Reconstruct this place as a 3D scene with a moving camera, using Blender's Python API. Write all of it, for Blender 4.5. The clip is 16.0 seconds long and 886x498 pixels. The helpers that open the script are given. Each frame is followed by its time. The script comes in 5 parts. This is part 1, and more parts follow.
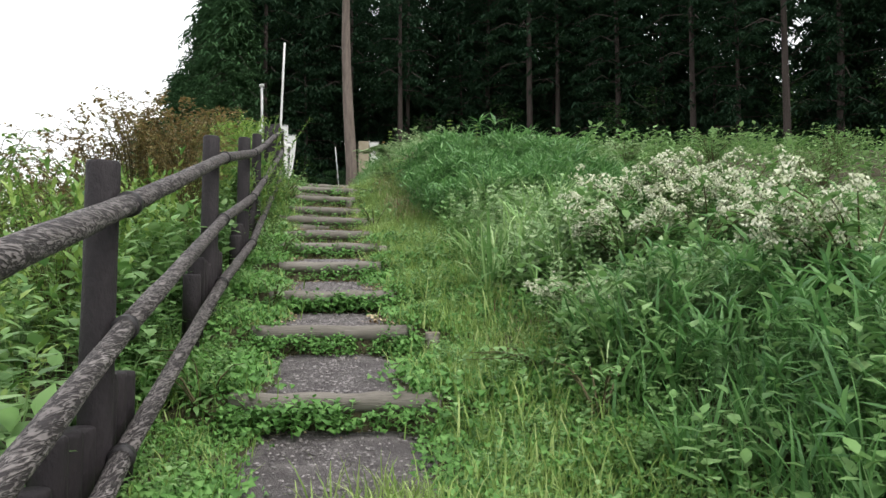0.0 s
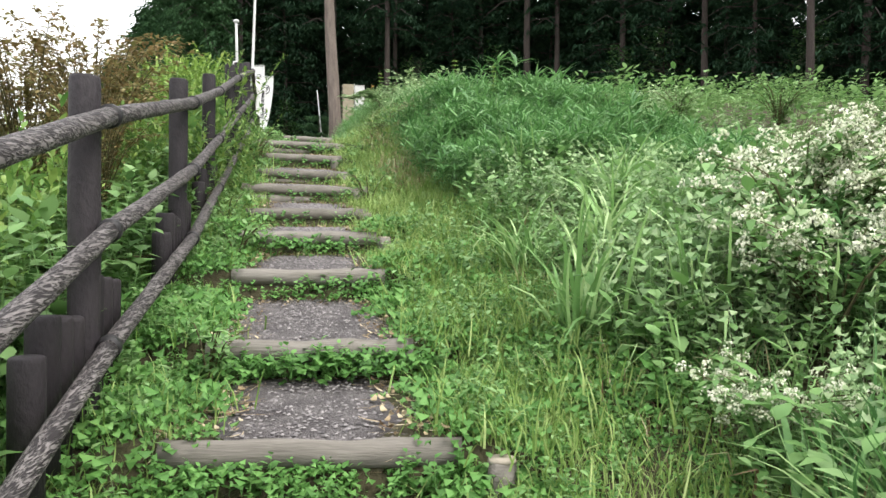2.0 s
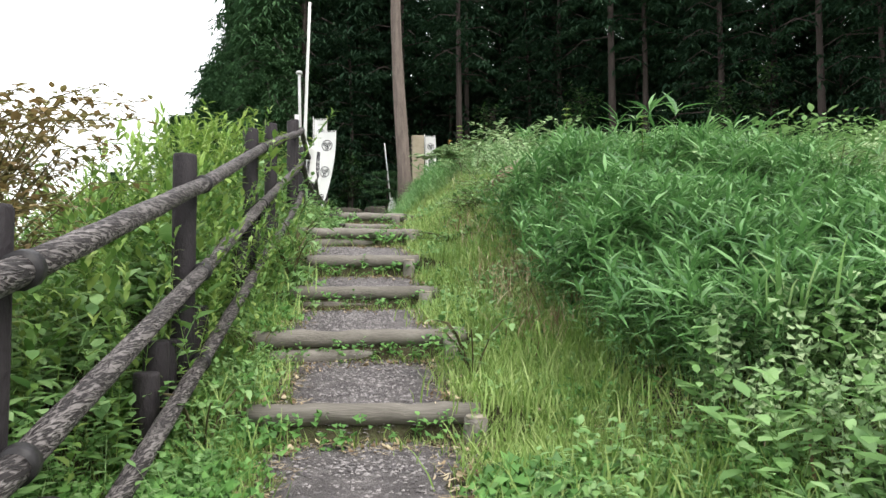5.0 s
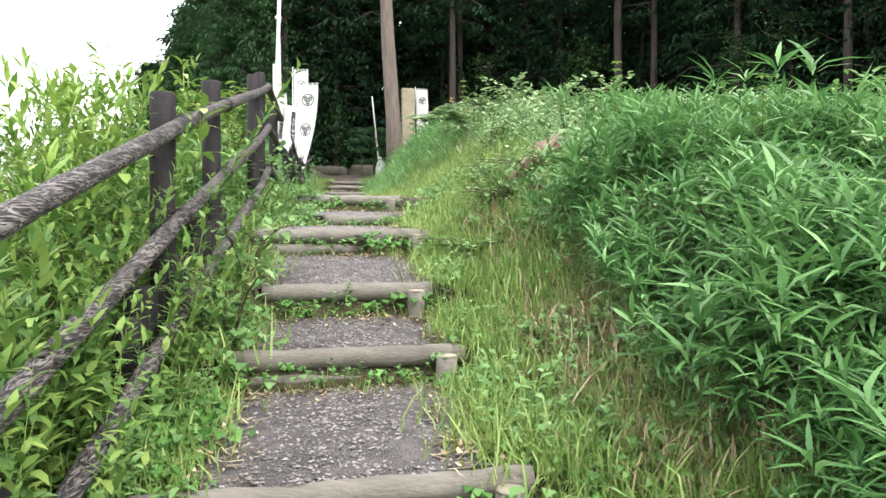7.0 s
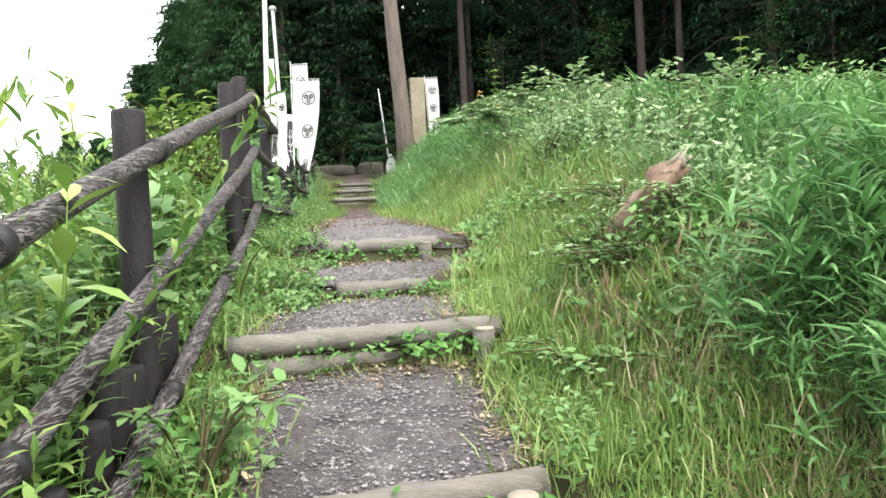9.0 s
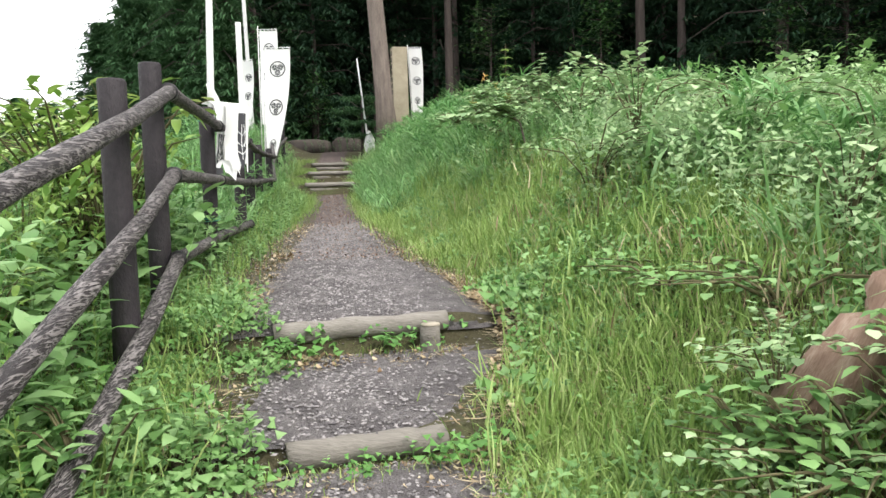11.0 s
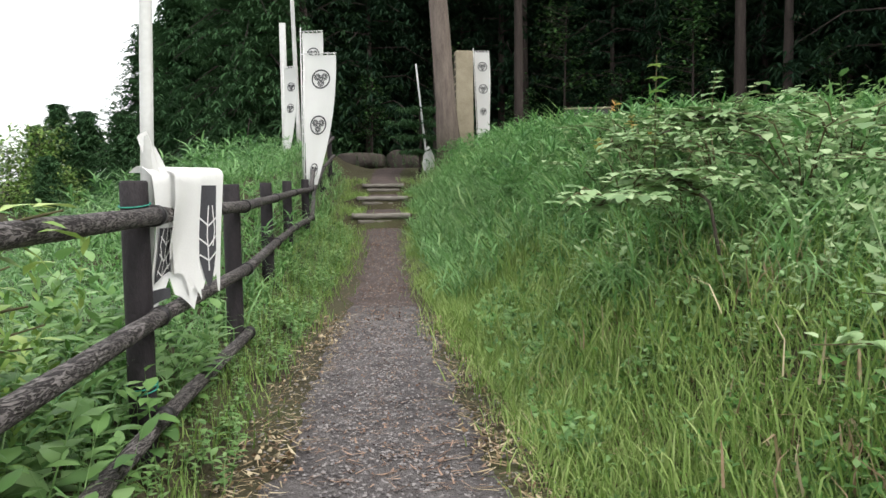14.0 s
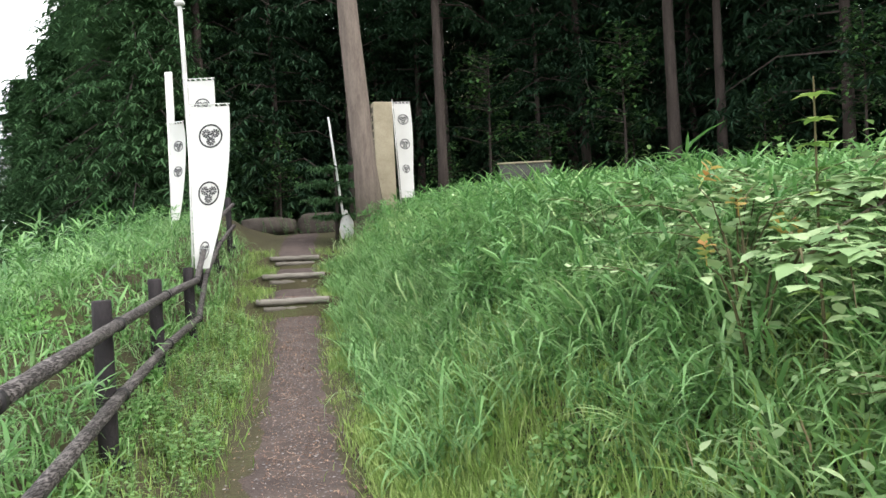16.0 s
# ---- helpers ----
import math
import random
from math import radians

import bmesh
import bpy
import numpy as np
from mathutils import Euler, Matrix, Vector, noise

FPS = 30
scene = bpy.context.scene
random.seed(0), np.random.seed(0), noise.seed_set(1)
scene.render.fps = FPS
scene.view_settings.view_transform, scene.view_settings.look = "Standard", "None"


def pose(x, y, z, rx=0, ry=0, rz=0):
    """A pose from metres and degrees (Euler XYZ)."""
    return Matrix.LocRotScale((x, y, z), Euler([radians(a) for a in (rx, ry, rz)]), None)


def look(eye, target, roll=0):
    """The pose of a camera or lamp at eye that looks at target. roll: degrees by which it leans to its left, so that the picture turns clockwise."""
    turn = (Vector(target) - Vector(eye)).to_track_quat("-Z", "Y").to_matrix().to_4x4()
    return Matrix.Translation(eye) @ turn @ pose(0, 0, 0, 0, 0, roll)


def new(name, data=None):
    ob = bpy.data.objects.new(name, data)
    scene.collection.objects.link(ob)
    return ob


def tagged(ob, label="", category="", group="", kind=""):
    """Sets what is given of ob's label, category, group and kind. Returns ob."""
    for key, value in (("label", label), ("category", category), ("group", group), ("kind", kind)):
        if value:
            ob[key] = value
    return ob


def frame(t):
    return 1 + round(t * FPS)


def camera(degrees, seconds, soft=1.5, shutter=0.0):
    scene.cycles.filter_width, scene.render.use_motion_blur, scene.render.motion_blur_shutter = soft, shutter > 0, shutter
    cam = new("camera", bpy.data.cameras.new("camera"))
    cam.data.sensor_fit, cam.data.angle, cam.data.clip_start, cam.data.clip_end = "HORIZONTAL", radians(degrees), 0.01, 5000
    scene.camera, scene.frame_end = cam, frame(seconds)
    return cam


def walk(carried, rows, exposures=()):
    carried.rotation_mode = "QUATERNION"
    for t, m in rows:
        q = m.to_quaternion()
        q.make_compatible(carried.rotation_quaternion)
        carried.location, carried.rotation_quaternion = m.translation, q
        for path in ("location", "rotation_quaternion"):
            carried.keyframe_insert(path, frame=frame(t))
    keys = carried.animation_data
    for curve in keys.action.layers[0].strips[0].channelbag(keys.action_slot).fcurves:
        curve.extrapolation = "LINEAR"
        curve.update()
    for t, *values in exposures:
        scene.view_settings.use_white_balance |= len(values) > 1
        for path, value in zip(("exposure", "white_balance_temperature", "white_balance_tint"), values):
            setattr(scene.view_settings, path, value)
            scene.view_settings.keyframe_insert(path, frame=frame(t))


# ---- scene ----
cam = camera(61.6, 16.0)
METRES, EYE, TILT, LEAN, TURN = 19.0, 1.44, 4.0, 0.0, 0.0
ROWS = [
    (0.0, 0.0, 0.0, 0.0, 0.0, 0.0, -0.0),
    (0.5, -0.0039, 0.0331, 0.0051, 2.56, -1.55, 1.37),
    (1.0, -0.0081, 0.0673, 0.0128, 1.35, -1.74, 1.56),
    (1.5, -0.0115, 0.0983, 0.014, -1.96, -3.71, 1.8),
    (2.0, -0.0183, 0.1297, 0.0197, -1.29, -4.2, -0.45),
    (2.5, -0.0216, 0.1613, 0.0232, -1.97, -4.59, 0.82),
    (3.0, -0.025, 0.1932, 0.0306, -1.6, -2.67, -0.05),
    (3.5, -0.0286, 0.2215, 0.0358, -0.32, -2.85, 0.84),
    (4.0, -0.0345, 0.2517, 0.0425, 3.4, 0.62, -0.78),
    (6.5, -0.0573, 0.4041, 0.0723, 3.41, -4.16, 1.72),
    (7.0, -0.0641, 0.4339, 0.0774, 2.85, -4.5, 0.22),
    (7.5, -0.0688, 0.4647, 0.0814, 3.78, -4.98, 1.82),
    (8.0, -0.0751, 0.4945, 0.0885, 2.74, -5.32, 2.23),
    (8.5, -0.0807, 0.5227, 0.0927, 2.53, -5.57, 3.02),
    (9.0, -0.0883, 0.5501, 0.0999, 3.36, -5.62, 3.11),
    (9.5, -0.0933, 0.5784, 0.1027, 2.93, -5.59, 3.15),
    (10.0, -0.0993, 0.6071, 0.1094, 2.03, -6.03, 2.51),
    (12.5, -0.1138, 0.7382, 0.1343, 3.34, -10.62, 0.13),
    (13.0, -0.1207, 0.7667, 0.1383, 5.60, -10.2, 0.45),
    (13.5, -0.1240, 0.7954, 0.1466, 5.11, -10.31, 0.76),
    (14.0, -0.1286, 0.8272, 0.1483, 5.90, -8.0, 1.24),
    (14.5, -0.1328, 0.8611, 0.1548, 2.22, -5.69, 0.73),
    (15.0, -0.1397, 0.8954, 0.1569, 4.21, -4.75, 2.47),
    (15.5, -0.1465, 0.9316, 0.1611, 0.16, -3.79, 2.31),
    (16.0, -0.1530, 0.9694, 0.1599, -0.86, -4.18, 2.85),
]
walk(cam, [(t, pose(0, 0, EYE, TILT, LEAN, TURN) @ pose(METRES * x, METRES * y, METRES * z, 90 + pitch, roll, yaw)) for t, x, y, z, yaw, pitch, roll in ROWS],
     [(0, 0.11), (1.0, 0.34), (1.5, 0.65), (3.0, 0.6), (4.0, 0.28), (6.5, 1.0), (9.0, 1.0), (10.2, 0.84), (12.5, 0.62), (13.5, 0.33), (14, 0.25), (14.5, 0.25), (15.5, 0.45), (16, 0.74)])

# ---- world and light ----
SUN_EL, SUN_ROT = radians(52), radians(120)
world = bpy.data.worlds.new("overcast")
scene.world = world
world.use_nodes = True
wn, wl = world.node_tree.nodes, world.node_tree.links
wn.clear()
w_sky = wn.new("ShaderNodeTexSky")
w_sky.sky_type, w_sky.sun_disc, w_sky.sun_elevation, w_sky.sun_rotation = "NISHITA", False, SUN_EL, SUN_ROT
w_sky.dust_density, w_sky.air_density = 4.0, 1.0
w_mix = wn.new("ShaderNodeMixRGB")
w_mix.inputs["Fac"].default_value = 0.82
w_mix.inputs["Color2"].default_value = (13.1, 13.2, 13.3, 1)
w_bg, w_out = wn.new("ShaderNodeBackground"), wn.new("ShaderNodeOutputWorld")
w_bg.inputs["Strength"].default_value = 0.14
wl.new(w_sky.outputs[0], w_mix.inputs["Color1"])
wl.new(w_mix.outputs[0], w_bg.inputs["Color"])
wl.new(w_bg.outputs[0], w_out.inputs["Surface"])
sun_data = bpy.data.lights.new("sun", "SUN")
sun_data.energy, sun_data.angle, sun_data.color = 2.0, radians(25), (1.0, 0.96, 0.9)
sun = new("sun", sun_data)
sun.matrix_world = look((0, 0, 0), (-math.sin(SUN_ROT) * math.cos(SUN_EL), -math.cos(SUN_ROT) * math.cos(SUN_EL), -math.sin(SUN_EL)))

# ---- materials ----
def material(name, ramp, rough=0.7, scale=6.0, fine=60.0, bump=0.3, metal=0.0, island=0.0, obj=0.0, translucent=0.0, stretch=(1, 1, 1), dist=0.01, spec=0.3):
    """ramp: colours from dark to light, mixed by coarse and fine noise, each piece's or each object's chance."""
    m = bpy.data.materials.new(name)
    m.use_nodes = True
    n, l = m.node_tree.nodes, m.node_tree.links
    b = n["Principled BSDF"]
    b.inputs["Roughness"].default_value, b.inputs["Metallic"].default_value = rough, metal
    b.inputs["Specular IOR Level"].default_value = spec
    geo, tc, mp = n.new("ShaderNodeNewGeometry"), n.new("ShaderNodeTexCoord"), n.new("ShaderNodeMapping")
    mp.inputs["Scale"].default_value = stretch
    l.new(tc.outputs["Object"], mp.inputs["Vector"])
    n1, n2 = n.new("ShaderNodeTexNoise"), n.new("ShaderNodeTexNoise")
    n1.inputs["Scale"].default_value, n2.inputs["Scale"].default_value = scale, fine
    n1.inputs["Detail"].default_value = n2.inputs["Detail"].default_value = 4.0
    for k in (n1, n2):
        l.new(mp.outputs[0], k.inputs["Vector"])
    total = None
    weights = [(n1.outputs["Fac"], 0.6), (n2.outputs["Fac"], 0.4)]
    if island:
        weights = [(s, w * (1 - island)) for s, w in weights] + [(geo.outputs["Random Per Island"], island)]
    if obj:
        oi = n.new("ShaderNodeObjectInfo")
        weights = [(s, w * (1 - obj)) for s, w in weights] + [(oi.outputs["Random"], obj)]
    for s, w in weights:
        k = n.new("ShaderNodeMath")
        k.operation = "MULTIPLY_ADD"
        l.new(s, k.inputs[0])
        k.inputs[1].default_value = w
        if total is None:
            k.inputs[2].default_value = 0.0
        else:
            l.new(total, k.inputs[2])
        total = k.outputs[0]
    cr = n.new("ShaderNodeValToRGB")
    e = cr.color_ramp.elements
    while len(e) < len(ramp):
        e.new(0.5)
    for i, c in enumerate(ramp):
        e[i].position = 0.22 + 0.56 * i / max(1, len(ramp) - 1)
        e[i].color = (*c, 1)
    l.new(total, cr.inputs[0])
    l.new(cr.outputs[0], b.inputs["Base Color"])
    if bump:
        bp = n.new("ShaderNodeBump")
        bp.inputs["Strength"].default_value, bp.inputs["Distance"].default_value = bump, dist
        l.new(n2.outputs["Fac"], bp.inputs["Height"])
        l.new(bp.outputs[0], b.inputs["Normal"])
    if translucent:
        tr, mx = n.new("ShaderNodeBsdfTranslucent"), n.new("ShaderNodeMixShader")
        l.new(cr.outputs[0], tr.inputs["Color"])
        mx.inputs["Fac"].default_value = translucent
        l.new(b.outputs[0], mx.inputs[1])
        l.new(tr.outputs[0], mx.inputs[2])
        l.new(mx.outputs[0], n["Material Output"].inputs["Surface"])
    return m


def leafy(name, *ramp, rough=0.5, tr=0.3, spec=0.3, island=0.55):
    return material(name, ramp, rough, scale=0.9, fine=7.0, bump=0, island=island, translucent=tr, spec=spec)


M_SOIL = material("soil", [(.028, .026, .013), (.052, .046, .024), (.065, .08, .03)], 0.95, 1.2, 40, 0.6, dist=0.03)
M_GRAVEL = material("gravel", [(.045, .04, .042), (.125, .113, .113), (.25, .23, .225)], 0.9, 7, 130, 1.0, dist=0.03)
M_LITTER = material("trodden_soil", [(.038, .028, .027), (.07, .053, .049), (.115, .088, .077)], 0.95, 4, 60, 0.7, dist=0.02)
M_STONE = material("gravel_stone", [(.075, .068, .07), (.15, .138, .138), (.27, .25, .245)], 0.85, 8, 80, 0.2, island=0.7)
M_STRAW = material("straw", [(.18, .12, .07), (.36, .28, .17), (.52, .44, .3)], 0.8, 8, 60, 0, island=0.7, translucent=0.15)
M_CHIP = material("bark_chip", [(.13, .08, .06), (.23, .15, .11), (.34, .23, .17)], 0.85, 8, 60, 0, island=0.7)
M_LOG = material("weathered_log", [(.085, .076, .065), (.17, .155, .135), (.28, .26, .232)], 0.85, 5, 30, 0.6, obj=0.2, stretch=(.35, 4, 4))
M_ENDGRAIN = material("cut_log_end", [(.2, .175, .135), (.3, .265, .21), (.39, .35, .28)], 0.85, 9, 60, 0.3)
M_POST = material("dark_imitation_wood", [(.01, .008, .0095), (.019, .0155, .018), (.036, .03, .033)], 0.7, 5, 60, 0.6, dist=0.012, stretch=(1, 1, .55), obj=0.15)
M_BRACKET = material("black_band", [(.012, .011, .012), (.03, .028, .03)], 0.5, 8, 60, 0.2)
M_BARK = material("pine_bark", [(.07, .054, .047), (.15, .12, .104), (.23, .19, .165)], 0.9, 3, 22, 0.9, stretch=(3, 3, .5), dist=0.03)
M_BARKD = material("cedar_bark", [(.022, .017, .015), (.045, .035, .031), (.08, .064, .056)], 0.9, 3, 22, 0.8, stretch=(3, 3, .4), dist=0.03)
M_CLOTH = material("white_cotton", [(.68, .68, .67), (.8, .8, .79)], 0.8, 3, 120, 0.15, translucent=0.25)
M_INK = material("dark_grey_print", [(.03, .03, .035), (.06, .06, .066)], 0.85, 6, 80, 0)
M_POLE = material("white_pole_paint", [(.5, .5, .49), (.68, .68, .67)], 0.45, 4, 40, 0.1)
M_STEEL = material("grey_pole", [(.3, .31, .32), (.45, .46, .47)], 0.4, 4, 40, 0.1, metal=0.3)
M_MONUMENT = material("tan_stone", [(.17, .145, .1), (.27, .235, .17), (.36, .32, .24)], 0.9, 3, 40, 0.5)
M_ROCK = material("dark_rock", [(.025, .021, .019), (.055, .046, .04), (.1, .09, .07)], 0.9, 3, 25, 0.8, dist=0.03)
M_BOARD = material("grey_board", [(.035, .035, .033), (.07, .07, .065)], 0.7, 4, 40, 0.2)
M_COVER = leafy("ground_cover_leaves", (.06, .15, .035), (.11, .26, .06), (.18, .36, .1))
M_GRASS = leafy("short_grass", (.12, .21, .05), (.2, .33, .08), (.34, .44, .15))
M_LAWN = leafy("verge_grass", (.145, .235, .055), (.25, .37, .1), (.4, .48, .19))
M_SASA = leafy("bamboo_grass_leaves", (.055, .145, .045), (.105, .24, .07), (.2, .37, .14), rough=0.4)
M_REED = leafy("long_grass_blades", (.13, .26, .08), (.26, .43, .15), (.46, .58, .3))
M_SEDGE = leafy("sedge_blades", (.1, .22, .075), (.18, .35, .12), (.31, .49, .22), rough=0.45)
M_HERB = leafy("weed_leaves", (.085, .18, .055), (.16, .3, .09), (.26, .41, .17))
M_SHRUB = leafy("shrub_leaves", (.075, .165, .035), (.15, .27, .06), (.28, .38, .1))
M_PALE = leafy("pale_young_leaves", (.15, .27, .055), (.24, .37, .08), (.34, .45, .13), tr=.2)
M_RUST = leafy("rusty_leaves", (.13, .11, .045), (.25, .17, .075), (.24, .25, .095))
M_FLOWER = leafy("white_flower_heads", (.3, .35, .2), (.44, .47, .33), (.62, .62, .5), tr=0.15)
M_DEADWOOD = material("dead_wood", [(.1, .058, .04), (.19, .125, .09), (.32, .26, .2)], 0.9, 6, 40, .5, stretch=(3, 3, .5))
M_BRAMBLE = leafy("bramble_leaves", (.14, .24, .1), (.25, .38, .17), (.41, .52, .29))
M_ORANGE = leafy("turning_leaves", (.4, .2, .07), (.5, .38, .12), (.35, .42, .14))
# Same needles twice: the wood's shade darkens the first colour, daylight lifts the second
M_CONIFER = leafy("shade_tone_needles", (.016, .036, .023), (.026, .057, .032), (.045, .088, .044), rough=0.9, tr=0.12, spec=0.04, island=0.3)
M_EDGE = leafy("lit_tone_needles", (.036, .082, .04), (.058, .124, .055), (.092, .175, .075), rough=0.9, tr=0.15, spec=0.04, island=0.3)
M_UNDER = leafy("understorey_leaves", (.026, .066, .027), (.046, .11, .036), (.08, .17, .05), tr=0.25, spec=0.1)
M_STEM = material("green_brown_stem", [(.06, .06, .025), (.12, .1, .05)], 0.8, 9, 60, 0)

# ---- mesh helpers ----
rng = np.random.default_rng(7)


def mesh_from(name, v, tri, mat):
    me = bpy.data.meshes.new(name)
    v, tri = np.asarray(v, np.float32), np.asarray(tri, np.int32)
    me.vertices.add(len(v)), me.loops.add(tri.size), me.polygons.add(len(tri))
    me.vertices.foreach_set("co", v.ravel())
    me.loops.foreach_set("vertex_index", tri.ravel())
    me.polygons.foreach_set("loop_start", np.arange(0, tri.size, 3, dtype=np.int32))
    me.update(calc_edges=True)
    me.materials.append(mat)
    return me


def shade(me):
    me.polygons.foreach_set("use_smooth", np.ones(len(me.polygons), bool))
    return me


def part(name, bm, mat, parent=None, label="", smooth=True):
    me = bpy.data.meshes.new(name)
    bm.to_mesh(me)
    bm.free()
    me.materials.append(mat)
    if smooth:
        shade(me)
    ob = new(name, me)
    ob.parent = parent
    return tagged(ob, label)


def stuff(name, me, label, category):
    return tagged(new(name, me), label, category, kind="stuff")


def tube(pts, radii, sides=10, bm=None, rough=0.0, seed=0, cap=True):
    """A round bar along points, with an uneven skin."""
    bm = bm or bmesh.new()
    pts = [Vector(p) for p in pts]
    rings = []
    for i, p in enumerate(pts):
        d = (pts[min(i + 1, len(pts) - 1)] - pts[max(i - 1, 0)]).normalized()
        a = d.cross(Vector((0, 0, 1)) if abs(d.z) < 0.9 else Vector((1, 0, 0))).normalized()
        b = d.cross(a)
        ring = []
        for k in range(sides):
            t = 2 * math.pi * k / sides
            o = a * math.cos(t) + b * math.sin(t)
            r = radii[i] * (1 + rough * noise.noise(p * 7 + o * 1.3 + Vector((seed, 0, 0))))
            ring.append(bm.verts.new(p + o * r))
        rings.append(ring)
    for r0, r1 in zip(rings, rings[1:]):
        for k in range(sides):
            bm.faces.new((r0[k], r0[(k + 1) % sides], r1[(k + 1) % sides], r1[k]))
    if cap:
        bm.faces.new(list(reversed(rings[0])))
        bm.faces.new(rings[-1])
    bmesh.ops.recalc_face_normals(bm, faces=bm.faces)
    return bm


def line(a, b, n):
    a, b = Vector(a), Vector(b)
    return [a.lerp(b, i / (n - 1)) for i in range(n)]


def box(bm, sx, sy, sz, m=Matrix(), bevel=0.01):
    g = bmesh.ops.create_cube(bm, size=1, matrix=m @ Matrix.Diagonal((sx, sy, sz, 1)))
    if bevel:
        es = list({e for v in g["verts"] for e in v.link_edges})
        bmesh.ops.bevel(bm, geom=es, offset=bevel, segments=2, affect="EDGES", profile=0.6)
    return bm


# leaf templates: (verts, triangles)
def rot3(yaw, pitch, roll=0.0):
    return np.array(Euler((pitch, roll, yaw), "XYZ").to_matrix())


def t_leaf(L, W, droop=0.15, fold=0.12):
    v = np.array([[0, 0, -.06 * L], [-W * .43, .3 * L, fold * W * .4], [W * .43, .3 * L, 0], [-W * .4, .64 * L, -droop * .3 * L], [W * .4, .64 * L, fold * W * .4 - droop * .3 * L], [0, L, -droop * L]])
    return v, np.array([[0, 2, 1], [1, 2, 4], [1, 4, 3], [3, 4, 5]])


def t_lance(L, W, droop=0.3):
    v = np.array([[0, 0, 0], [-W / 2, .3 * L, .01], [W / 2, .3 * L, .01], [-W * .35, .65 * L, -droop * L * .3], [W * .35, .65 * L, -droop * L * .3], [0, L, -droop * L]])
    return v, np.array([[0, 2, 1], [1, 2, 3], [2, 4, 3], [3, 4, 5]])


def t_blade(L, W, bend, n=4):
    v, f = [], []
    y = z = 0.0
    for i in range(n):
        a = .12 * bend + bend * i / n
        w = W * (1 - (i / n) ** 2) / 2
        v += [[-w, y, z], [w, y, z]]
        y, z = y + L / n * math.sin(a), z + L / n * math.cos(a)
    v.append([0, y, z])
    for i in range(n - 1):
        k = 2 * i
        f += [[k, k + 1, k + 2], [k + 1, k + 3, k + 2]]
    f.append([2 * n - 2, 2 * n - 1, 2 * n])
    return np.array(v), np.array(f)


def t_diamond(L, W, droop=0.3):
    return np.array([[0, 0, 0], [-W / 2, .45 * L, -.02], [0, L, -droop * L], [W / 2, .45 * L, -.02]]), np.array([[0, 2, 1], [0, 3, 2]])


def place(tpl, m, at):
    return tpl[0] @ np.asarray(m).T + np.asarray(at), tpl[1]


def join(pieces):
    vs, fs, k = [], [], 0
    for v, f in pieces:
        vs.append(v), fs.append(f + k)
        k += len(v)
    return np.concatenate(vs), np.concatenate(fs)


def t_stem(h, w, lean=(0, 0)):
    v = np.array([[-w, 0, 0], [w, 0, 0], [lean[0], lean[1], h], [0, w, 0]])
    return v, np.array([[0, 1, 2], [1, 3, 2], [3, 0, 2]])


def t_herb(h, n, L, W, up=0.5, lean=0.12, low=0.25, simple=False):
    """An upright weed: a stem with broad leaves all round."""
    lx, ly = rng.normal(0, lean * h, 2)
    out = [t_stem(h, .004, (lx, ly))]
    for i in range(n):
        f = low + (1 - low) * (i + rng.random() * .6) / n
        s = (1.15 - .5 * f) * rng.uniform(.75, 1.2)
        out.append(place((t_diamond if simple else t_leaf)(L * s, W * s, rng.uniform(.05, .35)), rot3(i * 2.4 + rng.normal(0, .4), up * rng.uniform(-.2, 1.3) * (.4 + f)), (lx * f, ly * f, h * min(f, 1))))
    return join(out)


def t_sasa(h, n, L, W):
    """Bamboo grass: a leaning cane with fans of long narrow leaves at its tip and on short side shoots."""
    lx, ly = rng.normal(0, .16 * h, 2)
    out = [t_stem(h, .004, (lx, ly))]
    fans = [(1.0, n // 2), (.82, n // 4), (.62, n - n // 2 - n // 4)]
    for f, k in fans:
        a0 = rng.random() * 6.28
        for i in range(k):
            s = rng.uniform(.7, 1.2) * (1 if f == 1 else .9)
            up = rng.uniform(.15, 1.15) if f == 1 else rng.uniform(-.2, .7)
            out.append(place(t_lance(L * s, W * s, rng.uniform(.1, .45)), rot3(a0 + i * 6.28 / k + rng.normal(0, .35), up, rng.normal(0, .25)), (lx * f, ly * f, h * f + rng.uniform(-.03, .02))))
    return join(out)


def t_tuft(n, L, W, bend=(.4, 1.4), spread=.04, seg=3):
    out = []
    for i in range(n):
        a = rng.random() * 6.28
        out.append(place(t_blade(L * rng.uniform(.55, 1.15), W * rng.uniform(.7, 1.2), rng.uniform(*bend), seg), rot3(a, 0, rng.normal(0, .1)), (*rng.normal(0, spread, 2), 0)))
    return join(out)


def t_mat(n, L, r):
    """A low cushion of small leaves."""
    out = []
    for i in range(n):
        a = rng.random() * 6.28
        d = r * math.sqrt(rng.random())
        s = rng.uniform(.6, 1.25)
        out.append(place(t_diamond(L * s, L * .66 * s, .1), rot3(rng.random() * 6.28, rng.uniform(-.2, .6)), (d * math.cos(a), d * math.sin(a), rng.uniform(.01, .06) + .05 * (1 - d / r))))
    return join(out)


